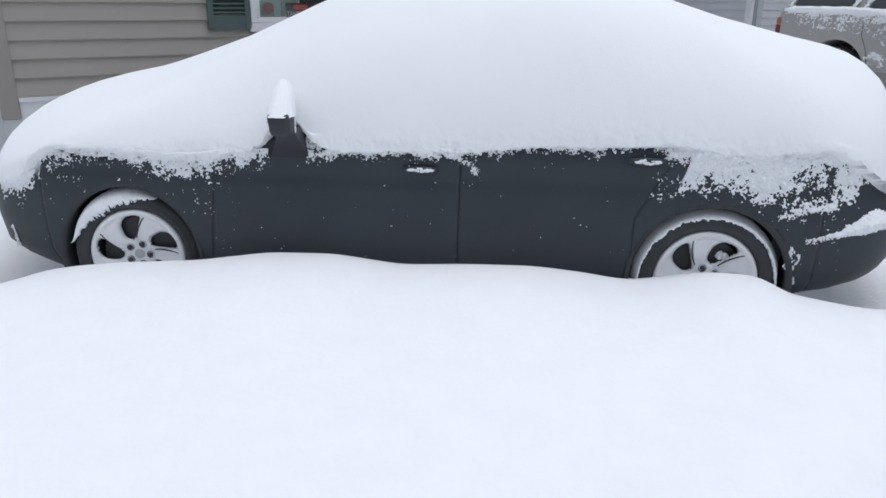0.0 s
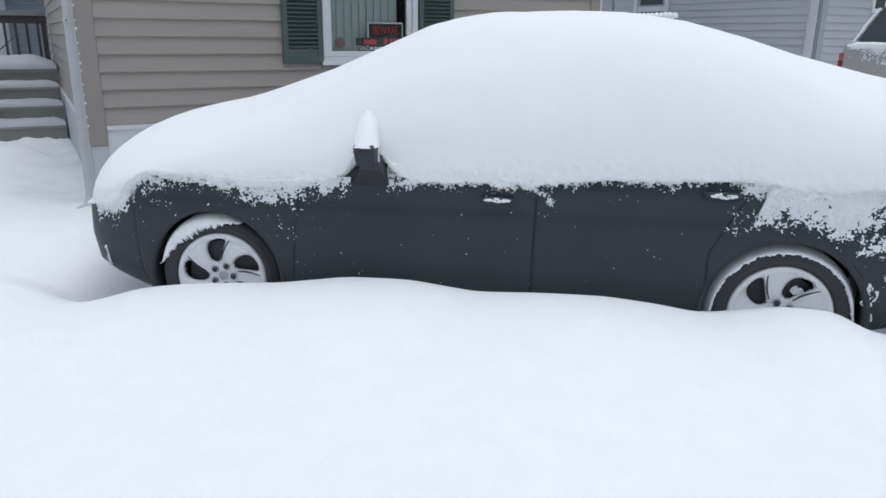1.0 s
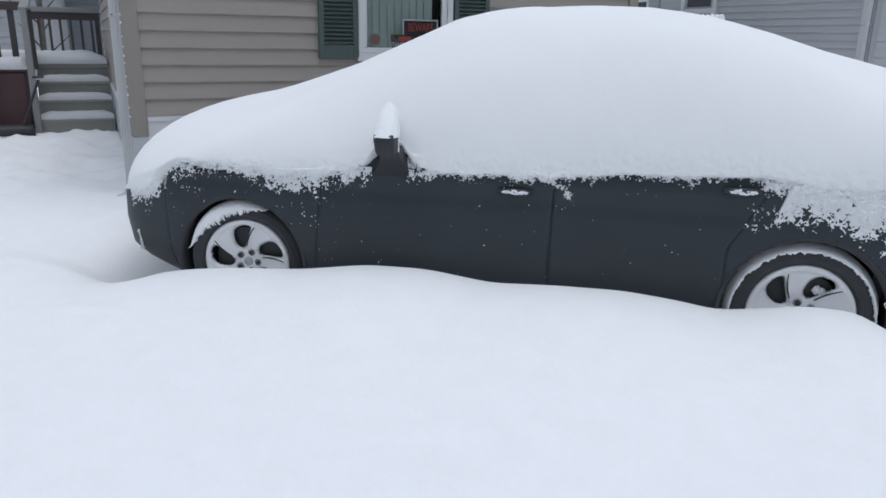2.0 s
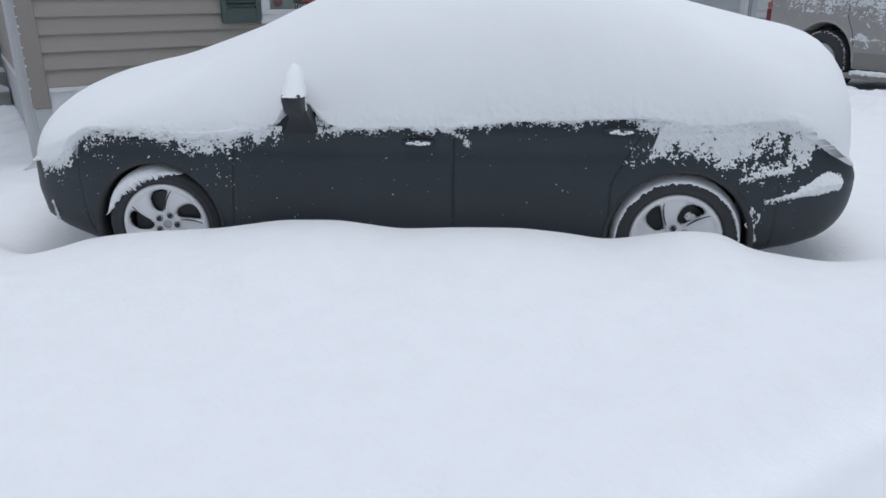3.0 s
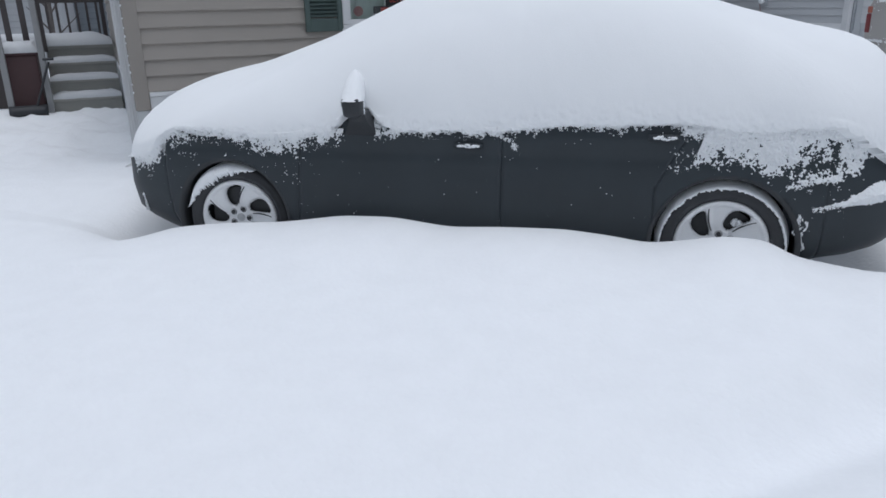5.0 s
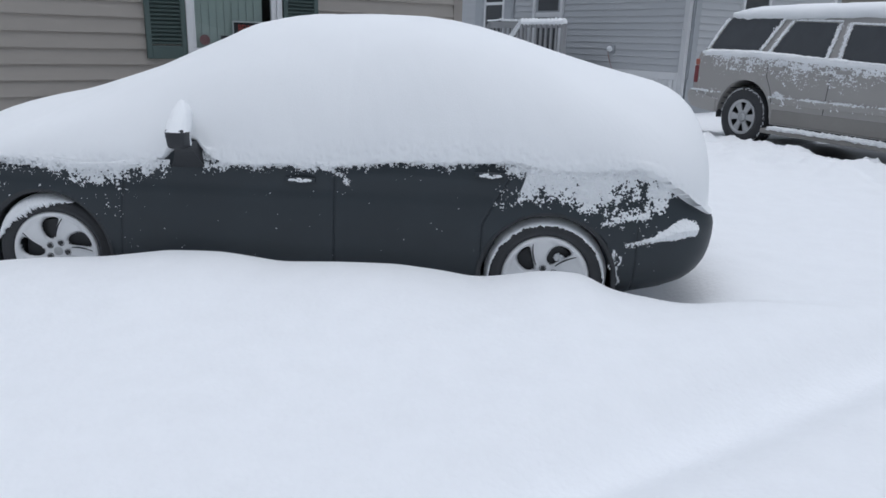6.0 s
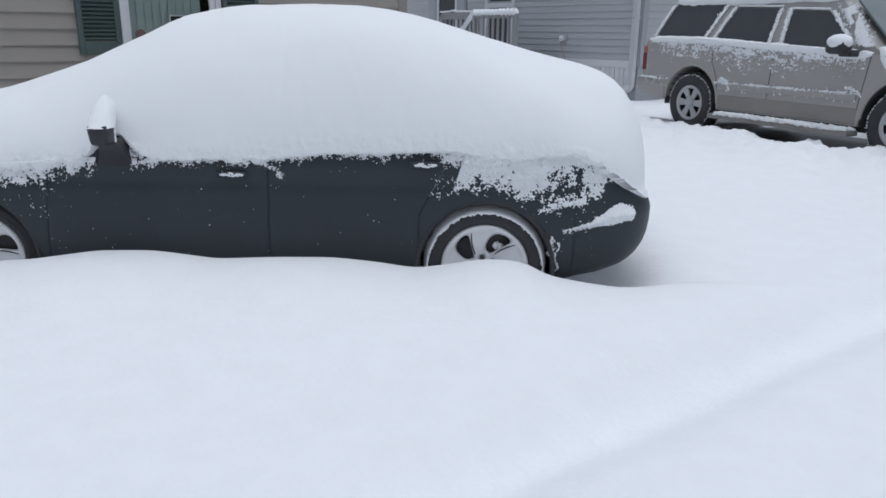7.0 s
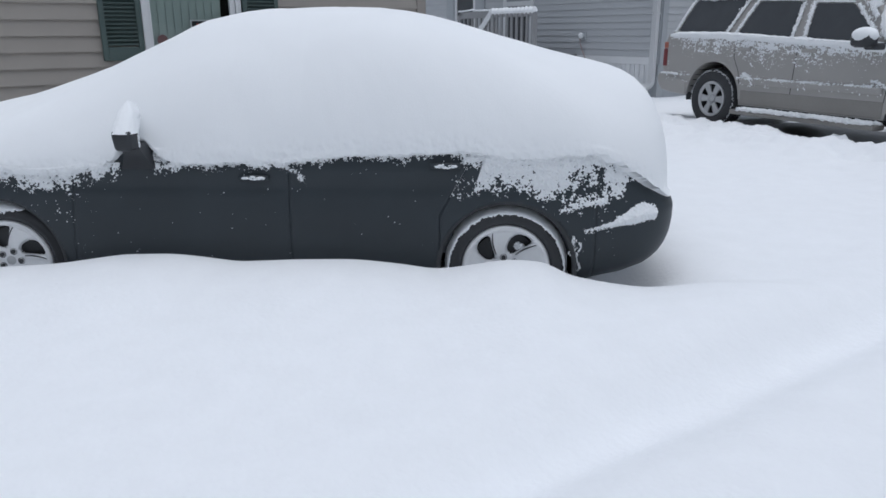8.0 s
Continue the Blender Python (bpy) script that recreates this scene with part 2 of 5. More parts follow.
part("driveway", box(3.2, 9.5, 2.4, 9.0, 0.05, 0.17), M_ASPHALT, label="wet dark asphalt bared beneath the parked truck", category="driveway", kind="structure")

# ---- the snowed-in car: nose at -x, near flank along y = 0 ----
CX, CY, CA, CB, CN = 0.085, 0.89, 2.30, 0.92, 7.0
TAIL = 0.118
tuck = curve([(0.15, 0.12), (0.24, 0.06), (0.33, 0.018), (0.45, 0.004), (0.6, 0.0), (0.70, 0.004), (0.74, 0.012), (0.84, 0.008), (0.90, 0.02), (0.97, 0.06)])
nose_in = curve([(0.15, 0.25), (0.22, 0.13), (0.27, 0.05), (0.33, 0.0), (0.48, -0.02), (0.62, -0.012), (0.75, 0.07), (0.85, 0.18), (0.97, 0.3)])
tail_in = curve([(0.15, 0.5), (0.22, 0.34), (0.26, 0.20), (0.30, 0.115), (0.35, 0.06), (0.41, 0.026), (0.47, 0.008), (0.54, 0.0), (0.61, 0.0), (0.66, 0.02), (0.72, 0.07), (0.8, 0.12), (0.88, 0.17), (0.97, 0.23)])
LEVELS = [0.18, 0.22, 0.26, 0.30, 0.33] + [0.36 + 0.02 * k for k in range(31)]


def flank(x, z):
    """y of the near flank."""
    a = CA - (nose_in(z) if x < CX else tail_in(z) + TAIL)
    q = min(0.999, abs(x - CX) / a)
    return CY - (CB - tuck(z)) * (1 - q ** CN) ** (1 / CN)


ARCHES = ((-1.372, 0.315, 0.362), (1.345, 0.312, 0.362))


def cut_arches(bm):
    for cx, cz, r in ARCHES:
        inside = {v for v in bm.verts if math.hypot(v.co.x - cx, v.co.z - cz) < r}
        gone = [fc for fc in bm.faces if all(v in inside for v in fc.verts)]
        bmesh.ops.delete(bm, geom=gone, context="FACES")
        for v in bm.verts:
            d = Vector((v.co.x - cx, 0, v.co.z - cz))
            if 0 < d.length < r:
                v.co += d.normalized() * (r - d.length)
    return bm


def panel(name, left, right, material, parent, label="", cols=60, top=0.93):
    """A piece of the near flank between two seams x = f(z)."""
    rows = []
    for z in LEVELS:
        if z > top:
            break
        row = []
        for k in range(cols + 1):
            x = left(z) + (right(z) - left(z)) * k / cols
            row.append((x, flank(x, z), z))
        rows.append(row)
    v, fcs = sheet(rows)
    bm = bmesh.new()
    vs = [bm.verts.new(p) for p in v]
    for q in fcs:
        bm.faces.new([vs[i] for i in q])
    cut_arches(bm)
    bmesh.ops.recalc_face_normals(bm, faces=bm.faces)
    ob = part(name, bm, material, parent, label, smooth=True)
    th = ob.modifiers.new("thickness", "SOLIDIFY")
    th.thickness = 0.012
    th.offset = -1
    return ob


def wrap(name, x_end, material, parent, label=""):
    """A bumper that goes round one end of the car from flank to flank."""
    front = x_end < 0
    rows = []
    for z in LEVELS:
        if z > (0.70 if front else 0.86):
            break
        a = CA - (nose_in(z) if front else tail_in(z) + TAIL)
        b = CB - tuck(z)
        q = min(0.995, abs(x_end - CX) / a)
        t0 = math.acos(q ** (CN / 2))
        row = []
        for k in range(121):
            t = -t0 + 2 * t0 * k / 120
            row.append((CX + (-1 if front else 1) * a * math.cos(t) ** (2 / CN), CY + b * math.copysign(abs(math.sin(t)) ** (2 / CN), t), z))
        rows.append(row)
    v, fcs = sheet(rows)
    bm = bmesh.new()
    vs = [bm.verts.new(p) for p in v]
    for q in fcs:
        bm.faces.new([vs[i] for i in q])
    cut_arches(bm)
    bmesh.ops.recalc_face_normals(bm, faces=bm.faces)
    ob = part(name, bm, material, parent, label, smooth=True)
    th = ob.modifiers.new("thickness", "SOLIDIFY")
    th.thickness = 0.012
    th.offset = -1
    return ob


car = thing("car", label="dark charcoal sedan buried in deep fresh snow", category="car")
G = 0.0008
seam_nose = lambda z: -1.795 + 0.25 * (z - 0.5)
seam_f = lambda z: -0.935 + 0.11 * (z - 0.53)
seam_b = lambda z: 0.225 + 0.02 * (z - 0.6)
seam_c = lambda z: 1.0 + 0.55 * (z - 0.6) if z > 0.6 else 1.0
seam_tail = lambda z: 1.80
wrap("front_bumper", -1.80, M_PAINT, car, "dark front bumper dusted with snow")
panel("front_fender", lambda z: -1.80 + G, lambda z: seam_f(z) - G, M_PAINT, car, cols=60, top=0.82)
panel("front_door", lambda z: seam_f(z) + G, lambda z: seam_b(z) - G, M_PAINT, car, cols=48)
panel("rear_door", lambda z: seam_b(z) + G, lambda z: seam_c(z) - G, M_PAINT, car, cols=40)
panel("quarter_panel", lambda z: seam_c(z) + G, lambda z: seam_tail(z) - G, M_PAINT, car, cols=50, top=0.90)
wrap("rear_bumper", 1.80, M_PAINT, car, "rounded dark rear bumper")

# shell: far flank, bonnet, roof and boot under the snow, and floor
roof_z = soft([(-2.2, 0.60), (-2.0, 0.70), (-1.6, 0.80), (-1.1, 0.90), (-0.75, 1.02), (-0.3, 1.28), (0.1, 1.40), (0.6, 1.41), (1.0, 1.32), (1.5, 1.12), (1.8, 1.0), (2.0, 0.95), (2.15, 0.8)])
rows = []
for k in range(90):
    x = -2.08 + 4.12 * k / 89
    zt = roof_z(x)
    row = []
    yn = flank(max(-2.1, min(2.2, x)), 0.8) + 0.04
    yf = 2 * CY - yn
    lift = max(0.0, zt - 0.95)
    zb = 0.28 if -1.7 < x < 1.7 else 0.55
    for y, z in ((yn + 0.06, zb), (yn + 0.03, zb + 0.1), (yn, min(zt, 0.84)), (yn + 0.03, min(zt, 0.9)), (yn + 0.08 + 0.5 * lift, zt - 0.06), (yn + 0.3 + 0.5 * lift, zt - 0.005), (CY, zt),
                 (yf - 0.3 - 0.5 * lift, zt - 0.005), (yf - 0.08 - 0.5 * lift, zt - 0.06), (yf - 0.03, min(zt, 0.9)), (yf, min(zt, 0.84)), (yf + 0.04, 0.6), (yf, zb)):
        row.append((x, y, z))
    rows.append(row)
v, fcs = sheet(rows)
bm = bmesh.new()
vs = [bm.verts.new(p) for p in v]
for q in fcs:
    bm.faces.new([vs[i] for i in q])
for cx, cz, r in ARCHES:
    gone = [fc for fc in bm.faces if math.hypot(fc.calc_center_median().x - cx, fc.calc_center_median().z - cz) < r + 0.05]
    bmesh.ops.delete(bm, geom=gone, context="FACES")
part("body_shell", bm, M_PAINT, car, smooth=True)
part("underbody", box(-1.8, 1.62, 0.3, 1.5, 0.2, 0.26, 0.02), M_WELL, car)
for cx, cz, r in ARCHES:
    y0 = flank(cx, 0.6)
    bm = bmesh.new()
    seg = 40
    ang = [math.radians(-25 + 230 * k / seg) for k in range(seg + 1)]
    rings = []
    for rr, yy in ((r + 0.004, y0 + 0.006), (r - 0.012, y0 + 0.004), (r - 0.02, y0 + 0.03), (r - 0.004, y0 + 0.10), (r + 0.01, y0 + 0.32), (0.05, y0 + 0.34)):
        rings.append([bm.verts.new((cx + rr * math.cos(a), yy, cz + rr * math.sin(a))) for a in ang])
    for a, b in zip(rings, rings[1:]):
        for k in range(seg):
            bm.faces.new((a[k], a[k + 1], b[k + 1], b[k]))
    part("wheel_arch_liner", bm, M_WELL, car, "black wheel arch lining", smooth=True)


def alloy_wheel(m, spin, parent):
    """Tyre and silver five-spoke rim; its outer face looks to -y, centre at the origin."""
    wheel = new("wheel")
    wheel.parent = parent
    wheel.matrix_basis = m
    part("tyre", lathe([(0.222, 0.03), (0.232, 0.0), (0.245, -0.012), (0.262, -0.016), (0.264, -0.013), (0.280, -0.014), (0.297, -0.004), (0.309, 0.018), (0.313, 0.03), (0.309, 0.034), (0.309, 0.044), (0.315, 0.046), (0.316, 0.09), (0.310, 0.094), (0.310, 0.104), (0.316, 0.106), (0.315, 0.15), (0.309, 0.175), (0.29, 0.195), (0.23, 0.19)], 72), M_RUBBER, wheel, smooth=True)
    # rim face with five swept pockets
    nr, nt = 40, 300
    rim_y = curve([(0.0, 0.022), (0.03, 0.02), (0.07, 0.018), (0.10, 0.012), (0.16, 0.004), (0.195, 0.002), (0.205, -0.004), (0.214, -0.010), (0.222, -0.006), (0.226, 0.004)])
    bm = bmesh.new()
    radii = [0.012 + (0.226 - 0.012) * (i / nr) for i in range(nr + 1)]
    pts = {}
    kill = set()
    for i, r in enumerate(radii):
        for j in range(nt):
            a = 2 * math.pi * j / nt
            deg = math.degrees(a) - spin
            w = (deg + 12 * (r - 0.135) / 0.09 + 36) % 72 - 36
            hole = abs((r - 0.138) / 0.062) ** 3 + abs((w + 2) * math.radians(1) * r / ((0.006 + 0.27 * r) * (1.12 if w > -2 else 0.94))) ** (2.2 if w > -2 else 4)
            rib = bell(w + 21, 5.0) * (0.07 < r < 0.2)
            y = rim_y(r) + 0.014 * max(0.0, min(1.0, (1.45 - hole) / 0.45)) - 0.006 * rib
            pts[i, j] = bm.verts.new((r * math.cos(a), y, r * math.sin(a)))
            if hole < 1:
                kill.add((i, j))
    for i in range(nr):
        for j in range(nt):
            q = ((i, j), (i, (j + 1) % nt), (i + 1, (j + 1) % nt), (i + 1, j))
            if sum(k in kill for k in q) < 2:
                bm.faces.new([pts[k] for k in q])
    loose = [v for v in bm.verts if not v.link_faces]
    bmesh.ops.delete(bm, geom=loose, context="VERTS")
    bmesh.ops.recalc_face_normals(bm, faces=bm.faces)
    rim = part("rim", bm, M_ALLOY, wheel, "silver five-spoke alloy rim", smooth=True)
    th = rim.modifiers.new("thickness", "SOLIDIFY")
    th.thickness = 0.012
    th.offset = 0
    part("brake_disc", lathe([(0.0, 0.045), (0.18, 0.045), (0.185, 0.055), (0.185, 0.08), (0.0, 0.08)], 40), M_DARKMETAL, wheel)
    part("rim_barrel", lathe([(0.224, 0.0), (0.215, 0.03), (0.205, 0.16), (0.0, 0.165)], 48), M_DARKMETAL, wheel, smooth=True)
    part("hub_cap", lathe([(0.0, 0.010), (0.02, 0.011), (0.026, 0.015), (0.028, 0.022)], 30), M_ALLOY_DIM, wheel, smooth=True)
    for k in range(5):
        a = math.radians(spin + 36 + 72 * k)
        ca, sa = 0.054 * math.cos(a), 0.054 * math.sin(a)
        bm = lathe([(0.0, 0.0), (0.009, 0.0), (0.012, 0.004), (0.0125, 0.018)], 12)
        bmesh.ops.translate(bm, verts=bm.verts, vec=(ca, 0, sa))
        part("lug_nut", bm, M_DARKMETAL, rim, smooth=True)
        bm = lathe([(0.0135, 0.0145), (0.017, 0.011), (0.0215, 0.0155)], 16)
        bmesh.ops.translate(bm, verts=bm.verts, vec=(ca, 0, sa))
        part("lug_seat", bm, M_DARKMETAL, rim, smooth=True)
        # dark groove along one edge of each spoke
        rows = []
        for i in range(13):
            r = 0.085 + 0.115 * i / 12
            w = -14 - 15 * (r - 0.085) / 0.115
            a = math.radians(spin + 72 * k + w)
            hw = 0.0028 + 0.0012 * math.sin(math.pi * i / 12)
            yy = rim_y(r) - 0.0125
            row = []
            for off, dy in ((-hw, 0.006), (-hw, 0.0), (hw, 0.0), (hw, 0.006)):
                row.append((r * math.cos(a) - off * math.sin(a), yy + dy, r * math.sin(a) + off * math.cos(a)))
            rows.append(row)
        v, fcs = sheet(rows)
        raw("spoke_groove", v, fcs, M_BLACKPLASTIC, rim)
    return wheel


alloy_wheel(pose(-1.352, 0.015, 0.315, 0, 0, 7), 104, car)
alloy_wheel(pose(1.345, 0.02, 0.312, 0, 0, 0), 140, car)
alloy_wheel(pose(-1.352, 1.765, 0.315, 0, 0, 187), 20, car)
alloy_wheel(pose(1.345, 1.76, 0.312, 0, 0, 180), 50, car)

for hx, hz in ((0.05, 0.792), (1.033, 0.858)):
    y = flank(hx, hz)
    bm = bmesh.new()
    rows = []
    for k in range(17):
        t = k / 16
        x = hx - 0.078 + 0.156 * t
        out = 0.006 + 0.014 * math.sin(math.pi * t) ** 0.5
        h = 0.012 + 0.006 * math.sin(math.pi * t)
        rows.append([(x, y - out - 0.008 * math.cos(a), hz + h * math.sin(a)) for a in (2 * math.pi * i / 10 for i in range(10))])
    v, fcs = sheet(rows, True)
    raw("door_handle", v, fcs, M_PAINT, car, "dark door handle", smooth=True)

# door mirror
mirror = new("door_mirror")
mirror.parent = car
bm = box(-0.578, -0.478, -0.218, -0.11, 0.952, 1.052)
for v in bm.verts:
    if v.co.z < 1.0 and v.co.x < -0.53:
        v.co.x += 0.014
bmesh.ops.bevel(bm, geom=list(bm.edges), offset=0.02, segments=3, affect="EDGES", profile=0.5)
part("housing", bm, M_BLACKPLASTIC, mirror, "black mirror housing", smooth=True)
part("mirror_trim", box(-0.581, -0.575, -0.195, -0.13, 1.010, 1.015, 0.002), M_GREYTRIM, mirror, "pale trim line")
bm = bmesh.new()
rows = []
for z, xl, xr, yo in ((0.80, -0.675, -0.45, 0.01), (0.86, -0.615, -0.46, -0.05), (0.92, -0.575, -0.47, -0.11), (0.98, -0.562, -0.482, -0.15)):
    rows.append([(xl, yo, z), (xr, yo, z), (xr, yo + 0.1, z), (xl, yo + 0.1, z)])
v, fcs = sheet(rows, True)
raw("mirror_foot", v, fcs, M_BLACKPLASTIC, mirror)
part("tail_lamp", box(1.84, 2.0, 0.08, 0.3, 0.80, 0.88, 0.03), M_REDLENS, car, "dark red tail lamp under snow")

# ---- snow lying on the car ----
snow_top = soft([(-2.6, 0.99), (-2.23, 0.995), (-2.0, 1.035), (-1.74, 1.11), (-1.46, 1.165), (-1.22, 1.24), (-0.9, 1.355), (-0.6, 1.485), (-0.38, 1.575), (-0.04, 1.638), (0.23, 1.655), (0.56, 1.644), (0.86, 1.605), (1.16, 1.525), (1.42, 1.445), (1.69, 1.37), (1.92, 1.325), (2.09, 1.30), (2.5, 1.26)], 0.05, 1.6)
EDGE = [(-2.4, 0.60), (-2.0, 0.645), (-1.90, 0.69), (-1.84, 0.765), (-1.73, 0.825), (-1.57, 0.83), (-1.41, 0.835), (-1.26, 0.82), (-1.11, 0.805), (-0.95, 0.815), (-0.82, 0.84), (-0.71, 0.845), (-0.42, 0.85), (-0.08, 0.856), (0.28, 0.866), (0.51, 0.894), (0.79, 0.906), (1.12, 0.918), (1.24, 0.90), (1.45, 0.885), (1.62, 0.90), (1.84, 0.90), (1.92, 0.865), (1.97, 0.825), (2.02, 0.795), (2.08, 0.745), (2.14, 0.70), (2.2, 0.655), (2.4, 0.64)]
NOTCH = soft([(-0.70, 0.0), (-0.66, 0.04), (-0.62, 0.12), (-0.49, 0.13), (-0.45, 0.05), (-0.40, 0.03), (-0.36, 0.0)], 0.01, 2.0)
snow_edge = curve(EDGE)
edge_soft = soft(EDGE, 0.05, 3.0)


def snow_cover():
    rhos = [1.0, 1.0, 0.9999, 0.9997, 0.9994, 0.999, 0.9985, 0.998, 0.9973, 0.9965, 0.9955, 0.9945, 0.993, 0.9915, 0.9895, 0.9875, 0.985, 0.982, 0.9785, 0.975, 0.970, 0.965, 0.95, 0.93, 0.905, 0.88, 0.85, 0.82, 0.785, 0.75, 0.71, 0.67, 0.62, 0.57, 0.51, 0.45, 0.38, 0.31, 0.24, 0.16, 0.08, 0.0]
    b, n = 0.928, 7.0
    # border: near flank, tail, far flank, nose, each evenly sampled
    aw, at, f = 2.325, 2.168, 0.94
    fy = (1 - f ** n) ** (1 / n)
    loop = []
    for k in range(900):
        x = CX - f * aw + f * (aw + at) * k / 900
        q = (CX - x) / aw if x < CX else (x - CX) / at
        loop.append((x, CY - b * (1 - q ** n) ** (1 / n)))
    for k in range(160):
        y = -fy + 2 * fy * k / 160
        loop.append((CX + at * (1 - abs(y) ** n) ** (1 / n), CY + b * y))
    for k in range(200):
        x = CX + f * at - f * (aw + at) * k / 200
        q = (CX - x) / aw if x < CX else (x - CX) / at
        loop.append((x, CY + b * (1 - q ** n) ** (1 / n)))
    for k in range(160):
        y = fy - 2 * fy * k / 160
        loop.append((CX - aw * (1 - abs(y) ** n) ** (1 / n), CY + b * y))
    border = []
    for x, y in loop:
        e = snow_edge(x) + NOTCH(x) if y < CY else 0.86 - 0.5 * max(0, abs(x) - 1.85)
        es = edge_soft(x) if y < CY else e
        rag = 0.25 if -0.7 < x < -0.42 or x > 2.04 else (0.5 if x < 1.16 and x > -0.5 else 1.0)
        e += rag * 0.018 * nz(x * 7, 1.3)
        frill = rag * (0.010 * nz(x * 19, 2.3) + 0.010 * nz(x * 47, 4.4) + 0.008 * nz(x * 110, 8.0))
        border.append((x, y, e, es, frill))
    rows = []
    for ri, rho in enumerate(rhos):
        row = []
        for x, y, e, es, frill in border:
            px, py = CX + (x - CX) * rho, CY + (y - CY) * rho
            if ri == 0:
                row.append((CX + (x - CX) * 0.972, CY + (y - CY) * 0.955, e + frill - 0.004))
                continue
            a = 2.325 if px < CX else 2.168
            wide = b * max(1e-6, 1 - min(1, abs(px - CX) / a) ** n) ** (1 / n)
            q = min(1.0, abs(py - CY) / wide)
            w = max(0.0, 1 - (a - abs(px - CX)) / 0.47)
            out = min(1.0, (q ** 6 + w ** 6) ** (1 / 6))
            if ri == 1:
                out = 1.0
            full = 2.6 + 1.1 * min(1, max(0, (px - 0.3) / 0.9))
            g = (1 - out ** full) ** 0.60 if out < 1 else 0.0
            k = max(0.0, 1 - (1 - rho) / 0.012)
            k = k * k * (3 - 2 * k)
            lo = es + (e - es) * k + frill * max(0.0, 1 - (1 - rho) / 0.0015)
            t = max(snow_top(px), lo + 0.005)
            z = lo + 0.012 + (t - lo - 0.012) * g
            wob = 0.024 * nz(px * 1.6, py * 1.6, 21) + 0.012 * nz(px * 4.5, py * 4.5 + z * 3, 22) + 0.0025 * nz(px * 15, z * 15, 23)
            rough = bell(1 - rho, 0.012) * (0.004 * nz(px * 22, z * 22, 24) + 0.003 * nz(px * 45, z * 45, 25) + 0.002 * nz(px * 90, z * 90, 26))
            row.append((px, py + rough - 0.5 * wob * rho, z + wob * (1 - rho) + rough))
        rows.append(row)
    v, fcs = sheet(rows, True)
    return raw("snow_cover", v, fcs, M_SNOW, smooth=True, label="thick smooth snow covering bonnet, roof and boot of the car", category="snow", kind="stuff")


snow_cover()
rng = random.Random(7)


def on_flank(x, z, a, c, thick=0.5):
    return (x, flank(x, z) - 0.15 * a, z, a, min(a, c) * thick, c)


def lattice(x, z, scale, seed):
    """Smooth noise in about -1..1 for arrays of points."""
    x, z = np.asarray(x) * scale + 17.3 * seed, np.asarray(z) * scale - 9.1 * seed
    i, k = np.floor(x), np.floor(z)
    u, w = x - i, z - k
    su, sw = u * u * u * (u * (u * 6 - 15) + 10), w * w * w * (w * (w * 6 - 15) + 10)

    def corner(a, b):
        h = np.sin((i + a) * 127.1 + (k + b) * 311.7 + seed * 74.7) * 43758.5453
        ang = 2 * math.pi * (h - np.floor(h))
        return np.cos(ang) * (u - a) + np.sin(ang) * (w - b)
    lo = corner(0, 0) * (1 - su) + corner(1, 0) * su
    hi = corner(0, 1) * (1 - su) + corner(1, 1) * su
    return 1.5 * (lo * (1 - sw) + hi * sw)


def grainy(x, z, seed, coarse=14):
    return 0.42 * lattice(x, z, coarse, seed) + 0.50 * lattice(x, z, coarse * 2.4, seed + 1) + 0.55 * lattice(x, z, coarse * 5.6, seed + 2) + 0.45 * lattice(x, z, coarse * 11, seed + 3)


def crust(name, x0, x1, z0, z1, step, cover, surface, thick=0.012, lift=0.012, **tags):
    """Snow stuck to an upright face: a relief that sinks behind the face where cover < 0."""
    xs, zs = np.arange(x0, x1, step), np.arange(z0, z1, step)
    X, Z = np.meshgrid(xs, zs)
    F = cover(X, Z)
    base = np.array([[surface(float(a), float(b)) for a, b in zip(ra, rb)] for ra, rb in zip(X, Z)])
    lump = 0.0022 * lattice(X, Z, 60, 3) + 0.0014 * lattice(X, Z, 140, 4)
    if lift:
        top = np.interp(xs, [p[0] for p in EDGE], [p[1] for p in EDGE])[None, :] + np.array([NOTCH(float(x)) for x in xs])[None, :]
        F = np.where(Z > top + 0.03, -1.0, F)
        rise = lift * np.clip((Z - top + 0.06) / 0.07, 0, 1) ** 1.5
    else:
        rise = 0.0
    out = np.where(F > 0, rise + np.minimum(0.0012 + 0.016 * F, thick) + lump * np.clip(F * 4, 0, 1), np.maximum(F * 0.05, -0.006))
    P = np.stack([X, base - out, Z], -1).reshape(-1, 3)
    on = F > 0
    keep = on[:-1, :-1] | on[1:, :-1] | on[:-1, 1:] | on[1:, 1:]
    n = len(xs)
    r, c = np.nonzero(keep)
    q = np.stack([r * n + c, r * n + c + 1, (r + 1) * n + c + 1, (r + 1) * n + c], -1)
    used, back = np.unique(q, return_inverse=True)
    return raw(name, P[used], back.reshape(-1, 4), M_SNOW, smooth=True, kind="stuff", category="snow", **tags)


def gauss2(X, Z, x, z, rx, rz):
    return np.exp(-((X - x) / rx) ** 2 - ((Z - z) / rz) ** 2)


def streak(X, Z, xa, za, xb, zb, w):
    """Nearness to a line from a to b."""
    L = math.hypot(xb - xa, zb - za)
    t = np.clip(((X - xa) * (xb - xa) + (Z - za) * (zb - za)) / L ** 2, 0, 1)
    return np.exp(-((X - xa - t * (xb - xa)) ** 2 + (Z - za - t * (zb - za)) ** 2) / w ** 2)


def off_arches(X, Z, F):
    for cx, cz, r in ARCHES:
        F = np.where(np.hypot(X - cx, Z - cz) < r + 0.004, -1.0, F)
    return F


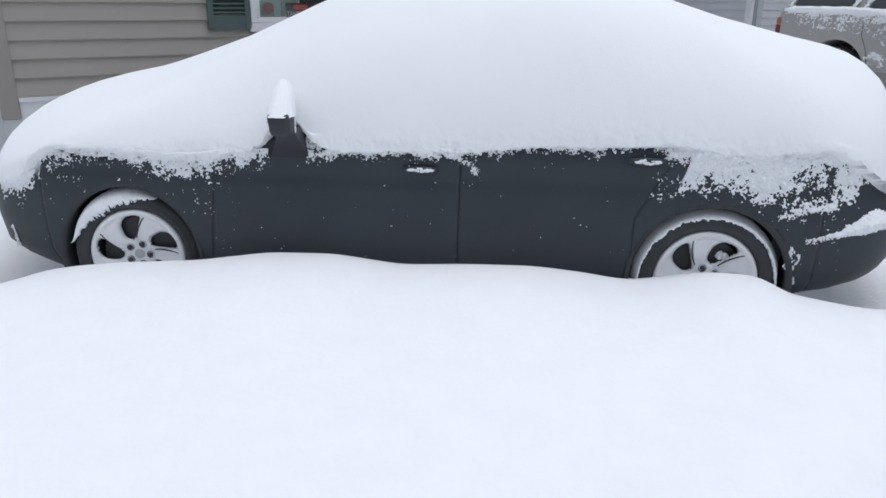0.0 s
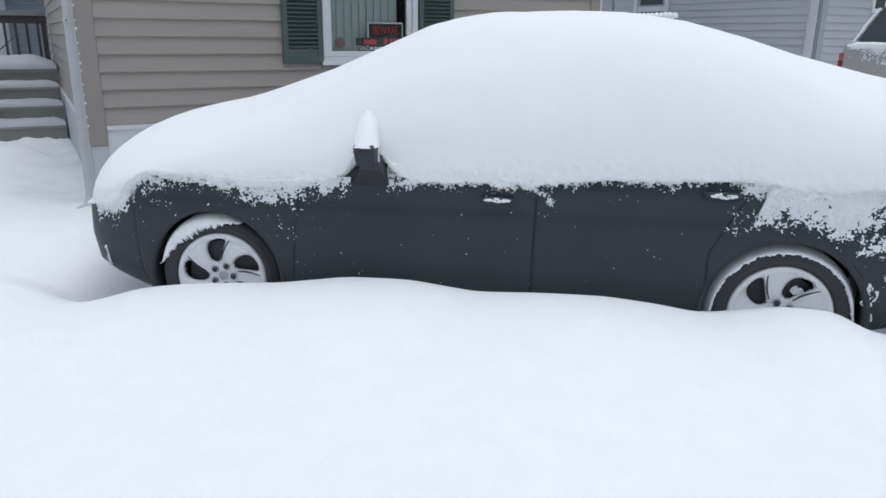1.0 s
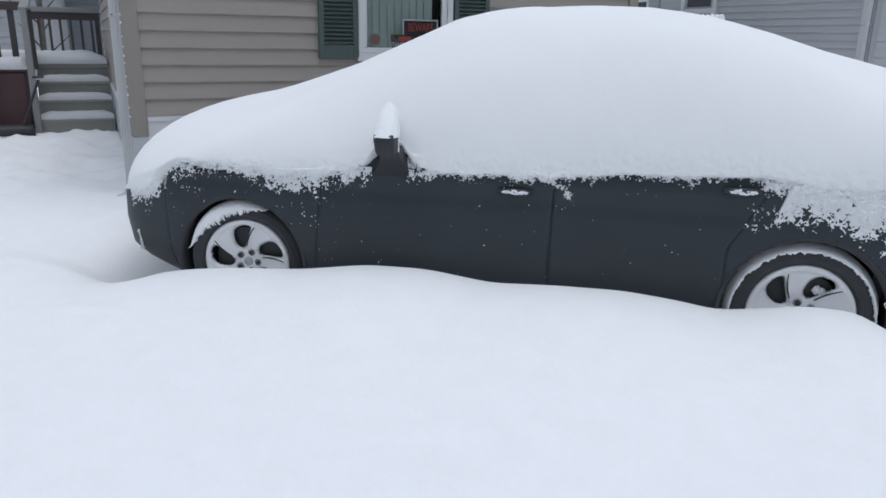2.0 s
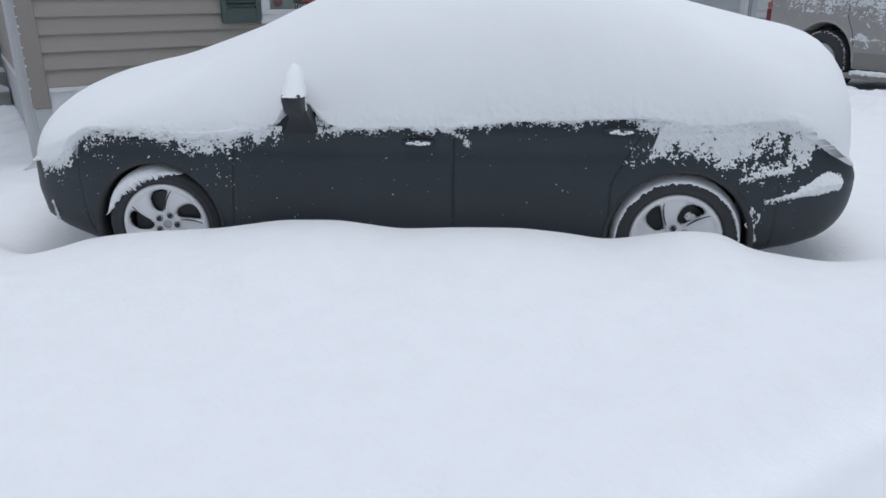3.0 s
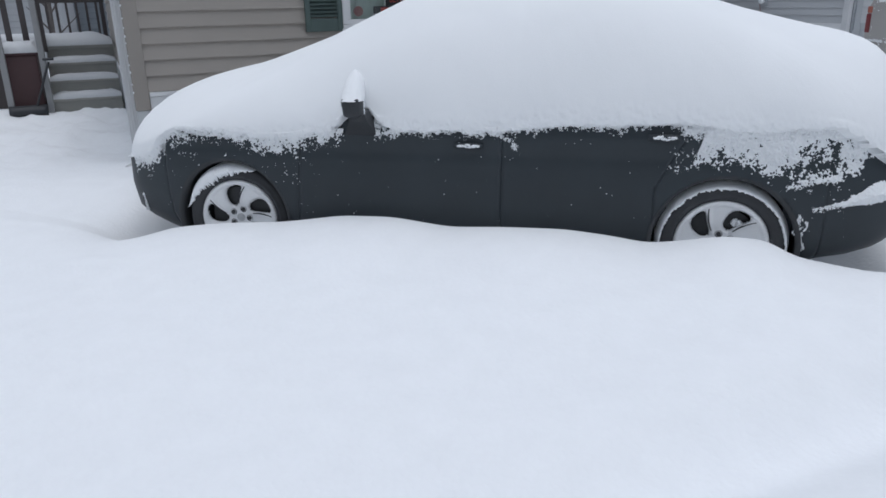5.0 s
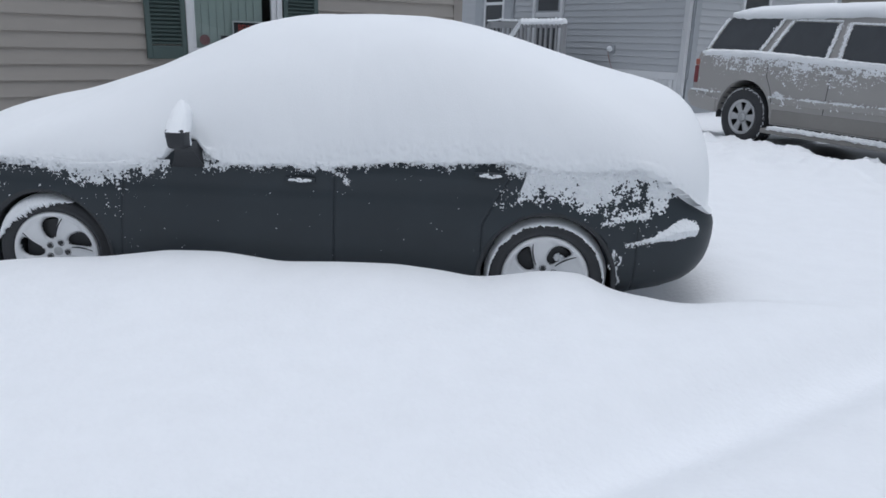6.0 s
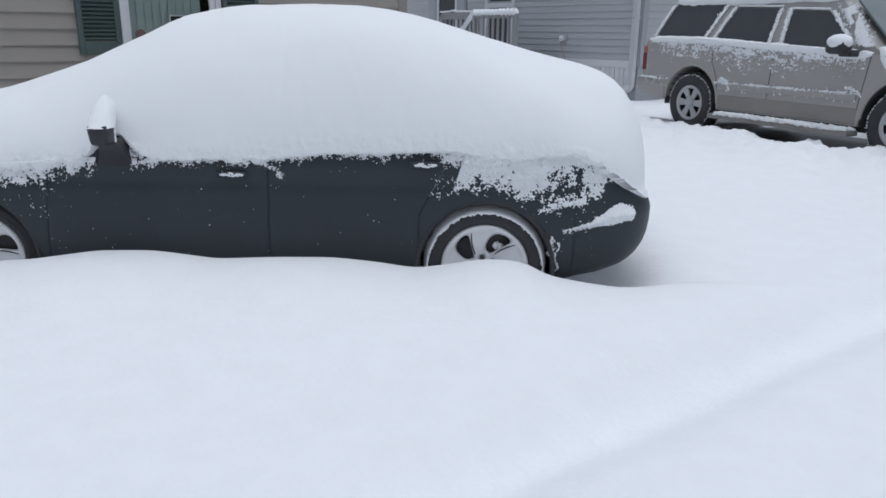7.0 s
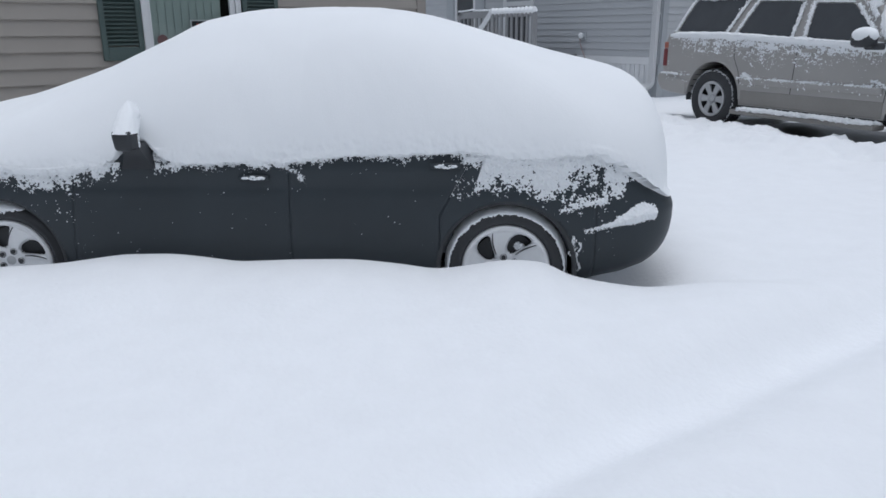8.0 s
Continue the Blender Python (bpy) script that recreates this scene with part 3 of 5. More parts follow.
def fender_cover(X, Z):
    edge = np.interp(X, [-2.1, -1.99, -1.853, -1.82, -1.73, -1.57, -1.41, -1.26, -1.11, -0.95, -0.83, -0.66], [0.60, 0.615, 0.66, 0.74, 0.795, 0.80, 0.805, 0.78, 0.765, 0.775, 0.80, 0.82])
    d = Z - edge
    F = np.where(d > 0, 0.05 + d * 14, np.maximum(0.0 + d * 8.5, -0.64 + 0.3 * np.minimum(d + 0.08, 0.0)))
    F += 0.36 * gauss2(X, Z, -1.05, 0.745, 0.17, 0.035) + 0.25 * streak(X, Z, -1.75, 0.735, -1.65, 0.655, 0.013)
    F -= 0.25 * gauss2(X, Z, -1.45, 0.75, 0.2, 0.03)
    F += 0.08 * gauss2(X, Z, -1.96, 0.60, 0.10, 0.05) - 0.35 * np.clip((0.56 - Z) / 0.1, 0, 1)
    F -= 0.4 * np.clip((X + 0.86) / 0.1, 0, 1) * (d < -0.07)
    return off_arches(X, Z, F + 0.95 * grainy(X, Z, 2, 13))


def door_cover(X, Z):
    edge = np.interp(X, [-0.42, -0.08, 0.28, 0.51, 0.79, 1.12, 1.2], [0.845, 0.85, 0.858, 0.888, 0.90, 0.912, 0.9])
    d = Z - edge
    F = np.where(d > 0, d * 25, np.maximum(-0.05 + d * 16, -0.85))
    F += 0.55 * lattice(X, Z * 0, 5, 9) * (np.abs(d) < 0.05)
    F += 0.42 * (streak(X, Z, 0.22, 0.84, 0.30, 0.79, 0.03) + streak(X, Z, 0.30, 0.785, 0.345, 0.715, 0.02))
    F += np.where((X > 1.05 + 0.31 * (Z - 0.71)) & (X < 1.185 + 0.31 * (Z - 0.76)) & (Z > 0.69) & (d < 0), 0.5, 0.0)
    notch = gauss2(X, Z, -0.415, 0.89, 0.055, 0.055)
    F = np.where((X < -0.33) & (d > 0), np.maximum(0.12, np.minimum(F, 0.75 - 1.0 * notch)), F)
    return F + 0.9 * grainy(X, Z, 12, 17)


def quarter_cover(X, Z):
    edge = np.interp(X, [1.15, 1.18, 1.313, 1.447, 1.583, 1.66, 1.844, 1.93, 1.975, 2.02, 2.07, 2.12, 2.2], [0.745, 0.75, 0.757, 0.737, 0.69, 0.655, 0.69, 0.735, 0.80, 0.79, 0.745, 0.715, 0.69])
    d = Z - edge
    F = np.where(d > 0, np.minimum(0.04 + d * 6.5, 0.62), np.maximum(0.02 + d * 9, -0.68))
    pocket = np.exp(-(((X - 1.75 - 0.35 * (Z - 0.77)) / 0.13) ** 4) - ((Z - 0.775 - 0.12 * (X - 1.745)) / 0.083) ** 4)
    F -= 0.72 * pocket * np.clip(F + 0.6, 0, 1)
    F += 0.20 * gauss2(X, Z, 1.70, 0.755, 0.03, 0.03) + 0.2 * gauss2(X, Z, 1.77, 0.75, 0.03, 0.03)
    F += 0.42 * streak(X, Z, 1.594, 0.612, 1.845, 0.684, 0.014)
    F += 0.30 * gauss2(X, Z, 1.90, 0.77, 0.045, 0.05)
    F -= 0.75 * gauss2(X, Z, 2.02, 0.925, 0.035, 0.012) + 0.6 * gauss2(X, Z, 1.975, 0.905, 0.03, 0.008)
    F -= 1.5 * np.clip((X - 2.0) / 0.06, 0, 1)
    F = np.where(X < 1.181 + 0.31 * (Z - 0.75), -1.0, F + 0.8 * grainy(X, Z, 22, 13))
    return off_arches(X, Z, F)


crust("snow_crust", -2.06, -0.64, 0.42, 0.87, 0.0034, fender_cover, flank, label="ragged crust of snow along the bonnet's edge")
crust("snow_crust", -0.47, 1.24, 0.68, 0.945, 0.0034, door_cover, flank, label="crumbling rim of snow below the car's windows")
crust("snow_crust", 1.10, 2.16, 0.59, 0.945, 0.003, quarter_cover, flank, thick=0.016, label="mottled crust of snow over the rear quarter panel")
spots = []
for _ in range(260):           # scattered flakes on the flank
    x, z = rng.uniform(-1.95, 2.0), rng.uniform(0.36, 0.84)
    if min(math.hypot(x + 1.372, z - 0.315), math.hypot(x - 1.345, z - 0.312)) < 0.38 or rng.random() > (0.35 if -0.8 < x < 1.6 else 1.0):
        continue
    r = rng.uniform(0.0008, 0.0026)
    spots.append(on_flank(x, z, r * rng.uniform(0.8, 1.8), r))
for _ in range(70):            # ice behind the rear wheel
    t = rng.random()
    r = rng.uniform(0.0015, 0.005)
    spots.append(on_flank(1.715 + 0.012 * math.sin(9 * t) + rng.gauss(0, 0.003), 0.29 + 0.17 * t, r, r * 1.8))
for _ in range(60):
    t = rng.random()
    r = rng.uniform(0.0015, 0.005)
    spots.append(on_flank(1.69 + rng.gauss(0, 0.014) * (1.2 - t), 0.36 + 0.14 * t, r, r * 1.8))
for _ in range(90):            # snow caught on the corner of the front bumper
    t = rng.random()
    r = rng.uniform(0.004, 0.010)
    spots.append((-2.035 + 0.012 * t + rng.gauss(0, 0.003), flank(-2.03, 0.36) + rng.uniform(-0.008, 0.01), 0.42 - 0.10 * t, r * 0.6, r, r * 1.5))
for _ in range(700):           # grains about the bumper ledge
    t = rng.random() ** 0.7
    x = 1.74 + 0.36 * t
    r = rng.uniform(0.0012, 0.0035)
    spots.append((x, flank(min(x, 2.09), 0.56) - 0.003, 0.526 + 0.085 * min(1, t * 1.15) - abs(rng.gauss(0, 0.012)), r * 1.6, r, r))
clumps("snow_flecks", spots, M_SNOW, seed=3, label="loose flecks of snow and ice on the car's flank", category="snow", kind="stuff")

for hx, hz in ((0.055, 0.795), (1.035, 0.860)):
    sp = []
    for k in range(46):
        t = rng.uniform(-1, 1)
        sp.append((hx + 0.052 * t, flank(hx, hz) - 0.024 + rng.uniform(-0.004, 0.004), hz - 0.002 + rng.uniform(-0.010, 0.010) * (1.1 - abs(t)), 0.011, 0.005, 0.0055))
    clumps("handle_snow", sp, M_SNOW, seed=9, label="strip of snow lodged on a door handle", category="snow")

# ledge of snow on the rear bumper


def ledge_cover(X, Z):
    low = np.interp(X, [1.74, 1.86, 2.0, 2.15], [0.523, 0.538, 0.55, 0.575])
    top = np.interp(X, [1.74, 1.80, 1.86, 1.934, 2.0, 2.05, 2.08, 2.12, 2.15], [0.528, 0.54, 0.562, 0.60, 0.645, 0.665, 0.655, 0.635, 0.625])
    low = low + 0.008 * lattice(X, Z * 0, 30, 51)
    top = top + 0.010 * lattice(X, Z * 0, 18, 52) + 0.006 * lattice(X, Z * 0, 50, 53)
    F = np.minimum((Z - low) * 30, (top - Z) * 26)
    return F + 0.32 * grainy(X, Z, 54, 16) - 2.0 * np.clip((X - 2.12) / 0.025, 0, 1) - 0.10 * np.clip((1.9 - X) / 0.1, 0, 1)


crust("bumper_snow", 1.72, 2.15, 0.50, 0.69, 0.003, ledge_cover, lambda x, z: flank(min(x, 2.13), z), thick=0.03, lift=0.0, label="wedge of snow resting on the rear bumper ledge")

# snow heaped on the mirror, running back into the snow on the windscreen
rows = []
for k in range(25):
    t = k / 24
    s = (1 - 0.55 * t ** 1.15) * max(0.02, 1 - max(0.0, (t - 0.45) / 0.55) ** 2.2) ** 0.6
    ring = []
    for i in range(48):
        a = 2 * math.pi * i / 48
        ca, sa = math.cos(a), math.sin(a)
        wob = 1 + 0.07 * nz(ca * 2.5, sa * 2.5, t * 4) + 0.05 * nz(ca * 7, sa * 7, t * 11)
        deep = 0.066 if sa < 0 else 0.066 + 0.16 * t
        ring.append((-0.528 - 0.020 * t + 0.060 * s * wob * math.copysign(abs(ca) ** 0.8, ca), -0.162 + 0.11 * t + deep * s * wob * sa, 1.036 + 0.003 * nz(ca * 3, sa * 3, 4) * (1 - t) + 0.145 * t))
    rows.append(ring)
v, fcs = sheet(rows, True)
raw("mirror_snow", v, fcs, M_SNOW, smooth=True, label="peaked cap of snow on the door mirror", category="snow", kind="stuff")
sp = [(-0.479 + rng.gauss(0, 0.001), -0.128 + rng.uniform(-0.006, 0.008), rng.uniform(0.965, 1.04), 0.0025, 0.005, 0.006) for _ in range(60)]
clumps("mirror_edge_snow", sp, M_SNOW, seed=6, label="thin line of snow down the mirror's edge", category="snow", kind="stuff")
sp = [(1.345 + (0.13 + 0.04 * (rng.random() - 0.5)) * math.cos(a), 0.045 + rng.uniform(-0.004, 0.008), 0.312 + (0.13 + 0.04 * (rng.random() - 0.5)) * math.sin(a), 0.010, 0.006, 0.008) for a in (math.radians(rng.uniform(45, 66)) for _ in range(40))]
clumps("rim_snow", sp, M_SNOW, seed=16, label="bit of snow caught behind the rear rim", category="snow", kind="stuff")


def tyre_snow(m, a0, a1, r0, r1, fade, label, seed):
    """Snow packed on a tyre's shoulder from angle a0 to a1."""
    rows = []
    n = 400
    for k in range(n + 1):
        t = k / n
        a = math.radians(a0 + (a1 - a0) * t)
        w = math.sin(math.pi * t) ** fade
        rin = r1 - (r1 - r0) * w * (1 + 0.35 * nz(t * 17, seed) + 0.35 * nz(t * 45, seed + 3) + 0.3 * nz(t * 120, seed + 5))
        prof = ((rin, -0.010), (rin + 0.004, -0.020 - 0.003 * w), (0.5 * (rin + r1), -0.020 - 0.006 * w), (r1 - 0.004, -0.006), (r1 + 0.004 + 0.012 * w, 0.03), (r1 + 0.003 + 0.014 * w, 0.12), (r1 - 0.002, 0.18))
        rows.append([(r * math.cos(a), y, r * math.sin(a)) for r, y in prof])
    v, fcs = sheet(rows)
    ob = raw("tyre_snow", v, fcs, M_SNOW, smooth=True, label=label, category="snow", kind="stuff")
    ob.matrix_world = m
    return ob


tyre_snow(pose(-1.352, 0.015, 0.315, 0, 0, 7), 66, 168, 0.258, 0.318, 0.6, "snow packed on the front tyre's shoulder", 5)
tyre_snow(pose(1.345, 0.02, 0.312), -5, 186, 0.288, 0.313, 0.25, "arc of snow packed round the rear tyre", 15)

# ---- taupe house ----
TAN = pose(-3.02, 1.616, 0, 0, 0, 39)
COURSE = 0.1265


def board_mesh(name, length, material, parent, lean=0.022):
    """A lap board: proud at its foot, tucked in at its head; front at y = 0."""
    c = COURSE
    pr = [(0.0, 0.0), (-lean, 0.001), (-lean - 0.001, 0.010), (-0.002, c + 0.006), (0.004, c + 0.006), (0.004, 0.0)]
    vs = [(x, y, z) for x in (0, length) for y, z in pr]
    n = len(pr)
    fs = [tuple(range(n))[::-1], tuple(range(n, 2 * n))] + [(i, (i + 1) % n, (i + 1) % n + n, i + n) for i in range(n)]
    return raw(name, vs, fs, material, parent)


house = thing("house", TAN, label="single-storey house clad in taupe lap siding", category="house")
WALL_TOP, Z0 = 3.2, 0.852
WIN = (1.70, 2.575, 1.29, 2.55)
END = 4.60
# wall core round the window opening
bm = box(-0.09, WIN[0], 0.004, 0.16, 0.705, WALL_TOP)
box(WIN[1], END, 0.004, 0.16, 0.705, WALL_TOP, bm=bm)
box(WIN[0], WIN[1], 0.004, 0.16, 0.705, WIN[2], bm=bm)
box(WIN[0], WIN[1], 0.004, 0.16, WIN[3], WALL_TOP, bm=bm)
part("front_wall", bm, M_CORNER, house)
part("side_wall", box(-0.09, 0.06, 0.17, 7.0, 0.25, WALL_TOP), M_CORNER, house)
bm = box(END - 0.15, END, 0.17, 7.0, 0.25, WALL_TOP)
box(-0.09, END, 7.0, 7.15, 0.25, WALL_TOP, bm=bm)
part("back_wall", bm, M_CORNER, house)
part("roof", prism([(-0.5, WALL_TOP), (END + 0.4, WALL_TOP), (END + 0.4, WALL_TOP + 0.1), (END / 2, WALL_TOP + 1.2), (-0.5, WALL_TOP + 0.1)], -0.4, 7.5), M_SNOW, house, "snow-covered low gable roof")
lens = {}
for k in range(int((WALL_TOP - Z0) / COURSE)):
    z = Z0 + k * COURSE
    runs = [(0.0, END - 0.09)]
    if z + COURSE > WIN[2] and z < WIN[3]:
        runs = [(0.0, WIN[0] - 0.02), (WIN[1] + 0.02, END - 0.09)]
    for a, b in runs:
        key = round(b - a, 3)
        if key not in lens:
            lens[key] = board_mesh("siding_board", b - a, M_SIDING, house)
            lens[key].matrix_basis = pose(a, 0, z)
        else:
            share("siding_board", lens[key], pose(a, 0, z), house)
side = None
for k in range(int((WALL_TOP - Z0) / COURSE)):
    m = pose(-0.094, 6.9, Z0 + k * COURSE, 0, 0, -90)
    if side is None:
        side = board_mesh("siding_board", 6.75, M_SIDING, house)
        side.matrix_basis = m
    else:
        share("siding_board", side, m, house)
bm = box(-0.115, 0.0, -0.026, 0.0, 0.706, WALL_TOP, 0.003)
box(-0.117, -0.092, 0.001, 0.1, 0.706, WALL_TOP, 0.003, bm=bm)
part("corner_board", bm, M_CORNER, house, "taupe corner board")
part("corner_board", box(END - 0.09, END + 0.02, -0.026, 0.0, 0.706, WALL_TOP, 0.003), M_CORNER, house)
bm = box(0.003, END - 0.09, -0.022, 0.003, 0.815, 0.851, 0.004)
part("base_trim", bm, M_WHITE, house, "white trim strip below the siding")
part("base_panel", box(0.003, END - 0.09, -0.008, 0.003, 0.60, 0.813), M_WHITE, house, "white panel below the trim")
part("base_trim", box(-0.128, -0.098, 0.16, 6.9, 0.80, 0.851, 0.004), M_WHITE, house, "white trim strip along the side wall")
part("base_panel", box(-0.112, -0.098, 0.16, 6.9, 0.30, 0.798), M_SKIRT, house)
part("corner_skirting", box(-0.112, 0.003, -0.018, 0.10, 0.1, 0.704, 0.004), M_SKIRT, house)
x = 0.01
rib = None
bm = box(-0.085, END, 0.02, 0.05, 0.1, 0.70)
part("skirting", bm, M_SKIRT, house, "grey ribbed skirting")
while x < END - 0.1:
    if rib is None:
        rib = part("skirting_rib", box(0, 0.05, 0.004, 0.02, 0.1, 0.70, 0.003), M_SKIRT, house)
        rib.matrix_basis = pose(x, 0, 0)
    else:
        share("skirting_rib", rib, pose(x, 0, 0), house)
    x += 0.1
bm = bmesh.new()
for k in range(24):      # frozen drips down the corner board
    z = 0.85 + k * 0.075 + rng.uniform(-0.02, 0.02)
    h = rng.uniform(0.008, 0.02)
    box(-0.122, -0.112, -0.034, -0.02, z, z + h, 0.003, bm=bm)
part("corner_ice", bm, M_SNOW, house, "beads of ice on the corner board", kind="stuff")

# window with signs behind the glass
win = new("window")
win.parent = house
w0, w1, wz0, wz1 = WIN
bm = box(w0, w1, -0.04, 0.03, wz0 - 0.005, wz0 + 0.045, 0.004)
box(w0, w0 + 0.05, -0.04, 0.03, wz0 + 0.047, wz1, 0.004, bm=bm)
box(w1 - 0.05, w1, -0.04, 0.03, wz0 + 0.047, wz1, 0.004, bm=bm)
box(w0 + 0.052, w1 - 0.052, -0.04, 0.03, wz1 - 0.05, wz1, 0.004, bm=bm)
part("window_frame", bm, M_WHITE, win, "white vinyl frame")
bm = box(w0 + 0.052, w1 - 0.052, -0.024, 0.012, wz0 + 0.047, wz0 + 0.09, 0.003)
box(w0 + 0.052, w0 + 0.08, -0.024, 0.012, wz0 + 0.092, wz1 - 0.052, 0.003, bm=bm)
box(w1 - 0.1, w1 - 0.052, -0.024, 0.012, wz0 + 0.092, wz1 - 0.052, 0.003, bm=bm)
part("sash", bm, M_WHITE, win)
part("sill", box(w0 - 0.015, w1 + 0.015, -0.06, -0.041, wz0 - 0.02, wz0 + 0.012, 0.003), M_WHITE, win)
pane = part("pane", box(w0 + 0.08, w1 - 0.1, -0.006, -0.002, wz0 + 0.09, wz1 - 0.05), M_PANE, win)
pane.visible_shadow = False
part("room_wall", box(w0 - 0.1, w1 + 0.1, 0.5, 0.52, 0.9, 2.9), M_ROOM, house, "dim room behind the blind")
slat = None
for k in range(9):
    m = pose(w0 + 0.09 + 0.068 * k, 0.06, 0, 0, 0, 9)
    if slat is None:
        slat = part("blind_slat", box(0, 0.085, -0.002, 0.002, wz0, wz1), M_BLIND, win, "pale green-grey vertical blind slat")
        slat.matrix_basis = m
    else:
        share("blind_slat", slat, m, win)


def lettering(text, size, m, material, parent, name="lettering", depth=0.001):
    c = bpy.data.curves.new(name, "FONT")
    c.body = text
    c.size = size
    c.extrude = depth
    c.align_x = "CENTER"
    c.align_y = "CENTER"
    c.materials.append(material)
    ob = new(name, c)
    ob.parent = parent
    ob.matrix_basis = m
    return ob


sign = thing("warning_sign", TAN, label="black warning sign with red lettering and white border", category="sign")
part("sign_border", box(2.118, 2.452, 0.014, 0.018, 1.375, 1.618), M_SIGNWHITE, sign, "white border")
part("sign_board", box(2.130, 2.440, 0.010, 0.0135, 1.387, 1.606), M_SIGNBLACK, sign)
t1 = lettering("BEWARE", 0.100, pose(2.285, 0.008, 1.548, 90), M_SIGNRED, sign)
t1.scale = (0.62, 1.0, 1.0)
for k, (a, b) in enumerate(((2.15, 2.2), (2.21, 2.25), (2.26, 2.30), (2.32, 2.35), (2.36, 2.42))):
    part("text_bar", box(a, b, 0.007, 0.0095, 1.44, 1.485), M_SIGNRED, sign)
plaque = thing("window_plaque", TAN, label="small black plaque with white and red print", category="sign")
part("plaque_board", box(2.005, 2.262, 0.0, 0.004, 1.375, 1.488), M_SIGNBLACK, plaque)
part("emblem_bar", box(2.075, 2.19, -0.003, -0.0005, 1.437, 1.475), M_SIGNRED, plaque, "red emblem")
t2 = lettering("STAND", 0.055, pose(2.062, -0.001, 1.402, 90), M_SIGNWHITE, plaque)
t2.scale = (0.75, 1.0, 1.0)
for a, b in ((2.135, 2.16), (2.17, 2.2), (2.21, 2.25)):
    part("text_bar", box(a, b, -0.003, -0.0005, 1.39, 1.415), M_SIGNWHITE, plaque)
bm = bmesh.new()
bmesh.ops.create_cone(bm, cap_ends=True, segments=28, radius1=0.045, radius2=0.045, depth=0.003, matrix=pose(1.862, 0.004, 1.448, 90))
st = part("round_sticker", bm, M_STICKER, None, label="dull red round sticker on the window glass", category="sticker")
st.matrix_world = TAN


def shutter(x0, x1, z0=1.285, z1=2.56):
    sh = new("shutter")
    sh.parent = house
    y0, y1 = -0.055, -0.018
    f = 0.042
    part("stile", box(x0, x0 + f, y0, y1, z0, z1, 0.004), M_GREEN, sh)
    part("stile", box(x1 - f, x1, y0, y1, z0, z1, 0.004), M_GREEN, sh)
    part("rail", box(x0 + f, x1 - f, y0 + 0.001, y1, z0, z0 + 0.11, 0.004), M_GREEN, sh)
    part("rail", box(x0 + f, x1 - f, y0 + 0.001, y1, z1 - 0.11, z1, 0.004), M_GREEN, sh)
    part("backing", box(x0 + f, x1 - f, y1 - 0.006, y1 - 0.001, z0 + 0.12, z1 - 0.11), M_GREEN, sh)
    one = None
    z = z0 + 0.125
    while z < z1 - 0.125:
        m = pose((x0 + x1) / 2, y0 + 0.016, z + 0.012, 38)
        if one is None:
            one = part("slat", box(-(x1 - x0) / 2 + f, (x1 - x0) / 2 - f, -0.018, 0.018, -0.003, 0.003, 0.001), M_GREEN, sh)
            one.matrix_basis = m
        else:
            share("slat", one, m, sh)
        z += 0.033
    return tagged(sh, label="dark green louvred shutter")


shutter(1.36, 1.692)
shutter(2.585, 2.93)


def downspout(x, y, z0, z1, name, label, kick, m=None, material=M_SPOUT, w=0.046, d=0.036, reach=0.27):
    """Corrugated rectangular pipe with an elbow at its foot; kick is the way the elbow points."""
    sp = thing(name, m, label=label, category="downspout")
    pr = []
    for sx, sy, n in (((-w, w), (-d, -d), 7), ((w, w), (-d, d), 5), ((w, -w), (d, d), 7), ((-w, -w), (d, -d), 5)):
        for k in range(n):
            t = k / n
            px, py = sx[0] + (sx[1] - sx[0]) * t, sy[0] + (sy[1] - sy[0]) * t
            s = 0.93 if k % 2 else 1.0
            pr.append((px * s, py * s))
    rows = [[(x + a, y + b, z) for a, b in pr] for z in np.linspace(z1, z0 + 0.17, 12)]
    norm = math.hypot(*kick)
    kx, ky = kick[0] / norm, kick[1] / norm
    for out, zz, deg in ((0.004, 0.13, 12), (0.02, 0.095, 32), (0.05, 0.065, 52), (0.09, 0.045, 66), (reach, 0.03 - 0.2 * (reach - 0.2), 70)):
        cs, sn = math.cos(math.radians(deg)), math.sin(math.radians(deg))
        ring = []
        for a, b in pr:
            c1, c2 = a * kx + b * ky, b * kx - a * ky
            ring.append((x + kx * (out + c1 * cs) - ky * c2, y + ky * (out + c1 * cs) + kx * c2, z0 + zz + c1 * sn))
        rows.append(ring)
    v, fcs = sheet(rows, True)
    raw("pipe", v, fcs, material, sp)
    for z in (z0 + 1.40, z0 + 2.6):
        bm = box(x - w - 0.006, x + w + 0.006, y - d - 0.006, y + d + 0.02, z - 0.015, z + 0.015, 0.003)
        part("strap", bm, material, sp)
        part("screw", rod((x - 0.02, y - d - 0.012, z), (x - 0.02, y - d - 0.004, z), 0.006), M_DARKMETAL, sp)
    return sp


downspout(-0.03, 0.0, 0.0, 3.0, "downspout", "white corrugated downspout at the taupe house corner", (-0.6, -0.8), pose(-3.16, 1.60, 0.19, 0, 0, 39), w=0.037, d=0.03, reach=0.17)

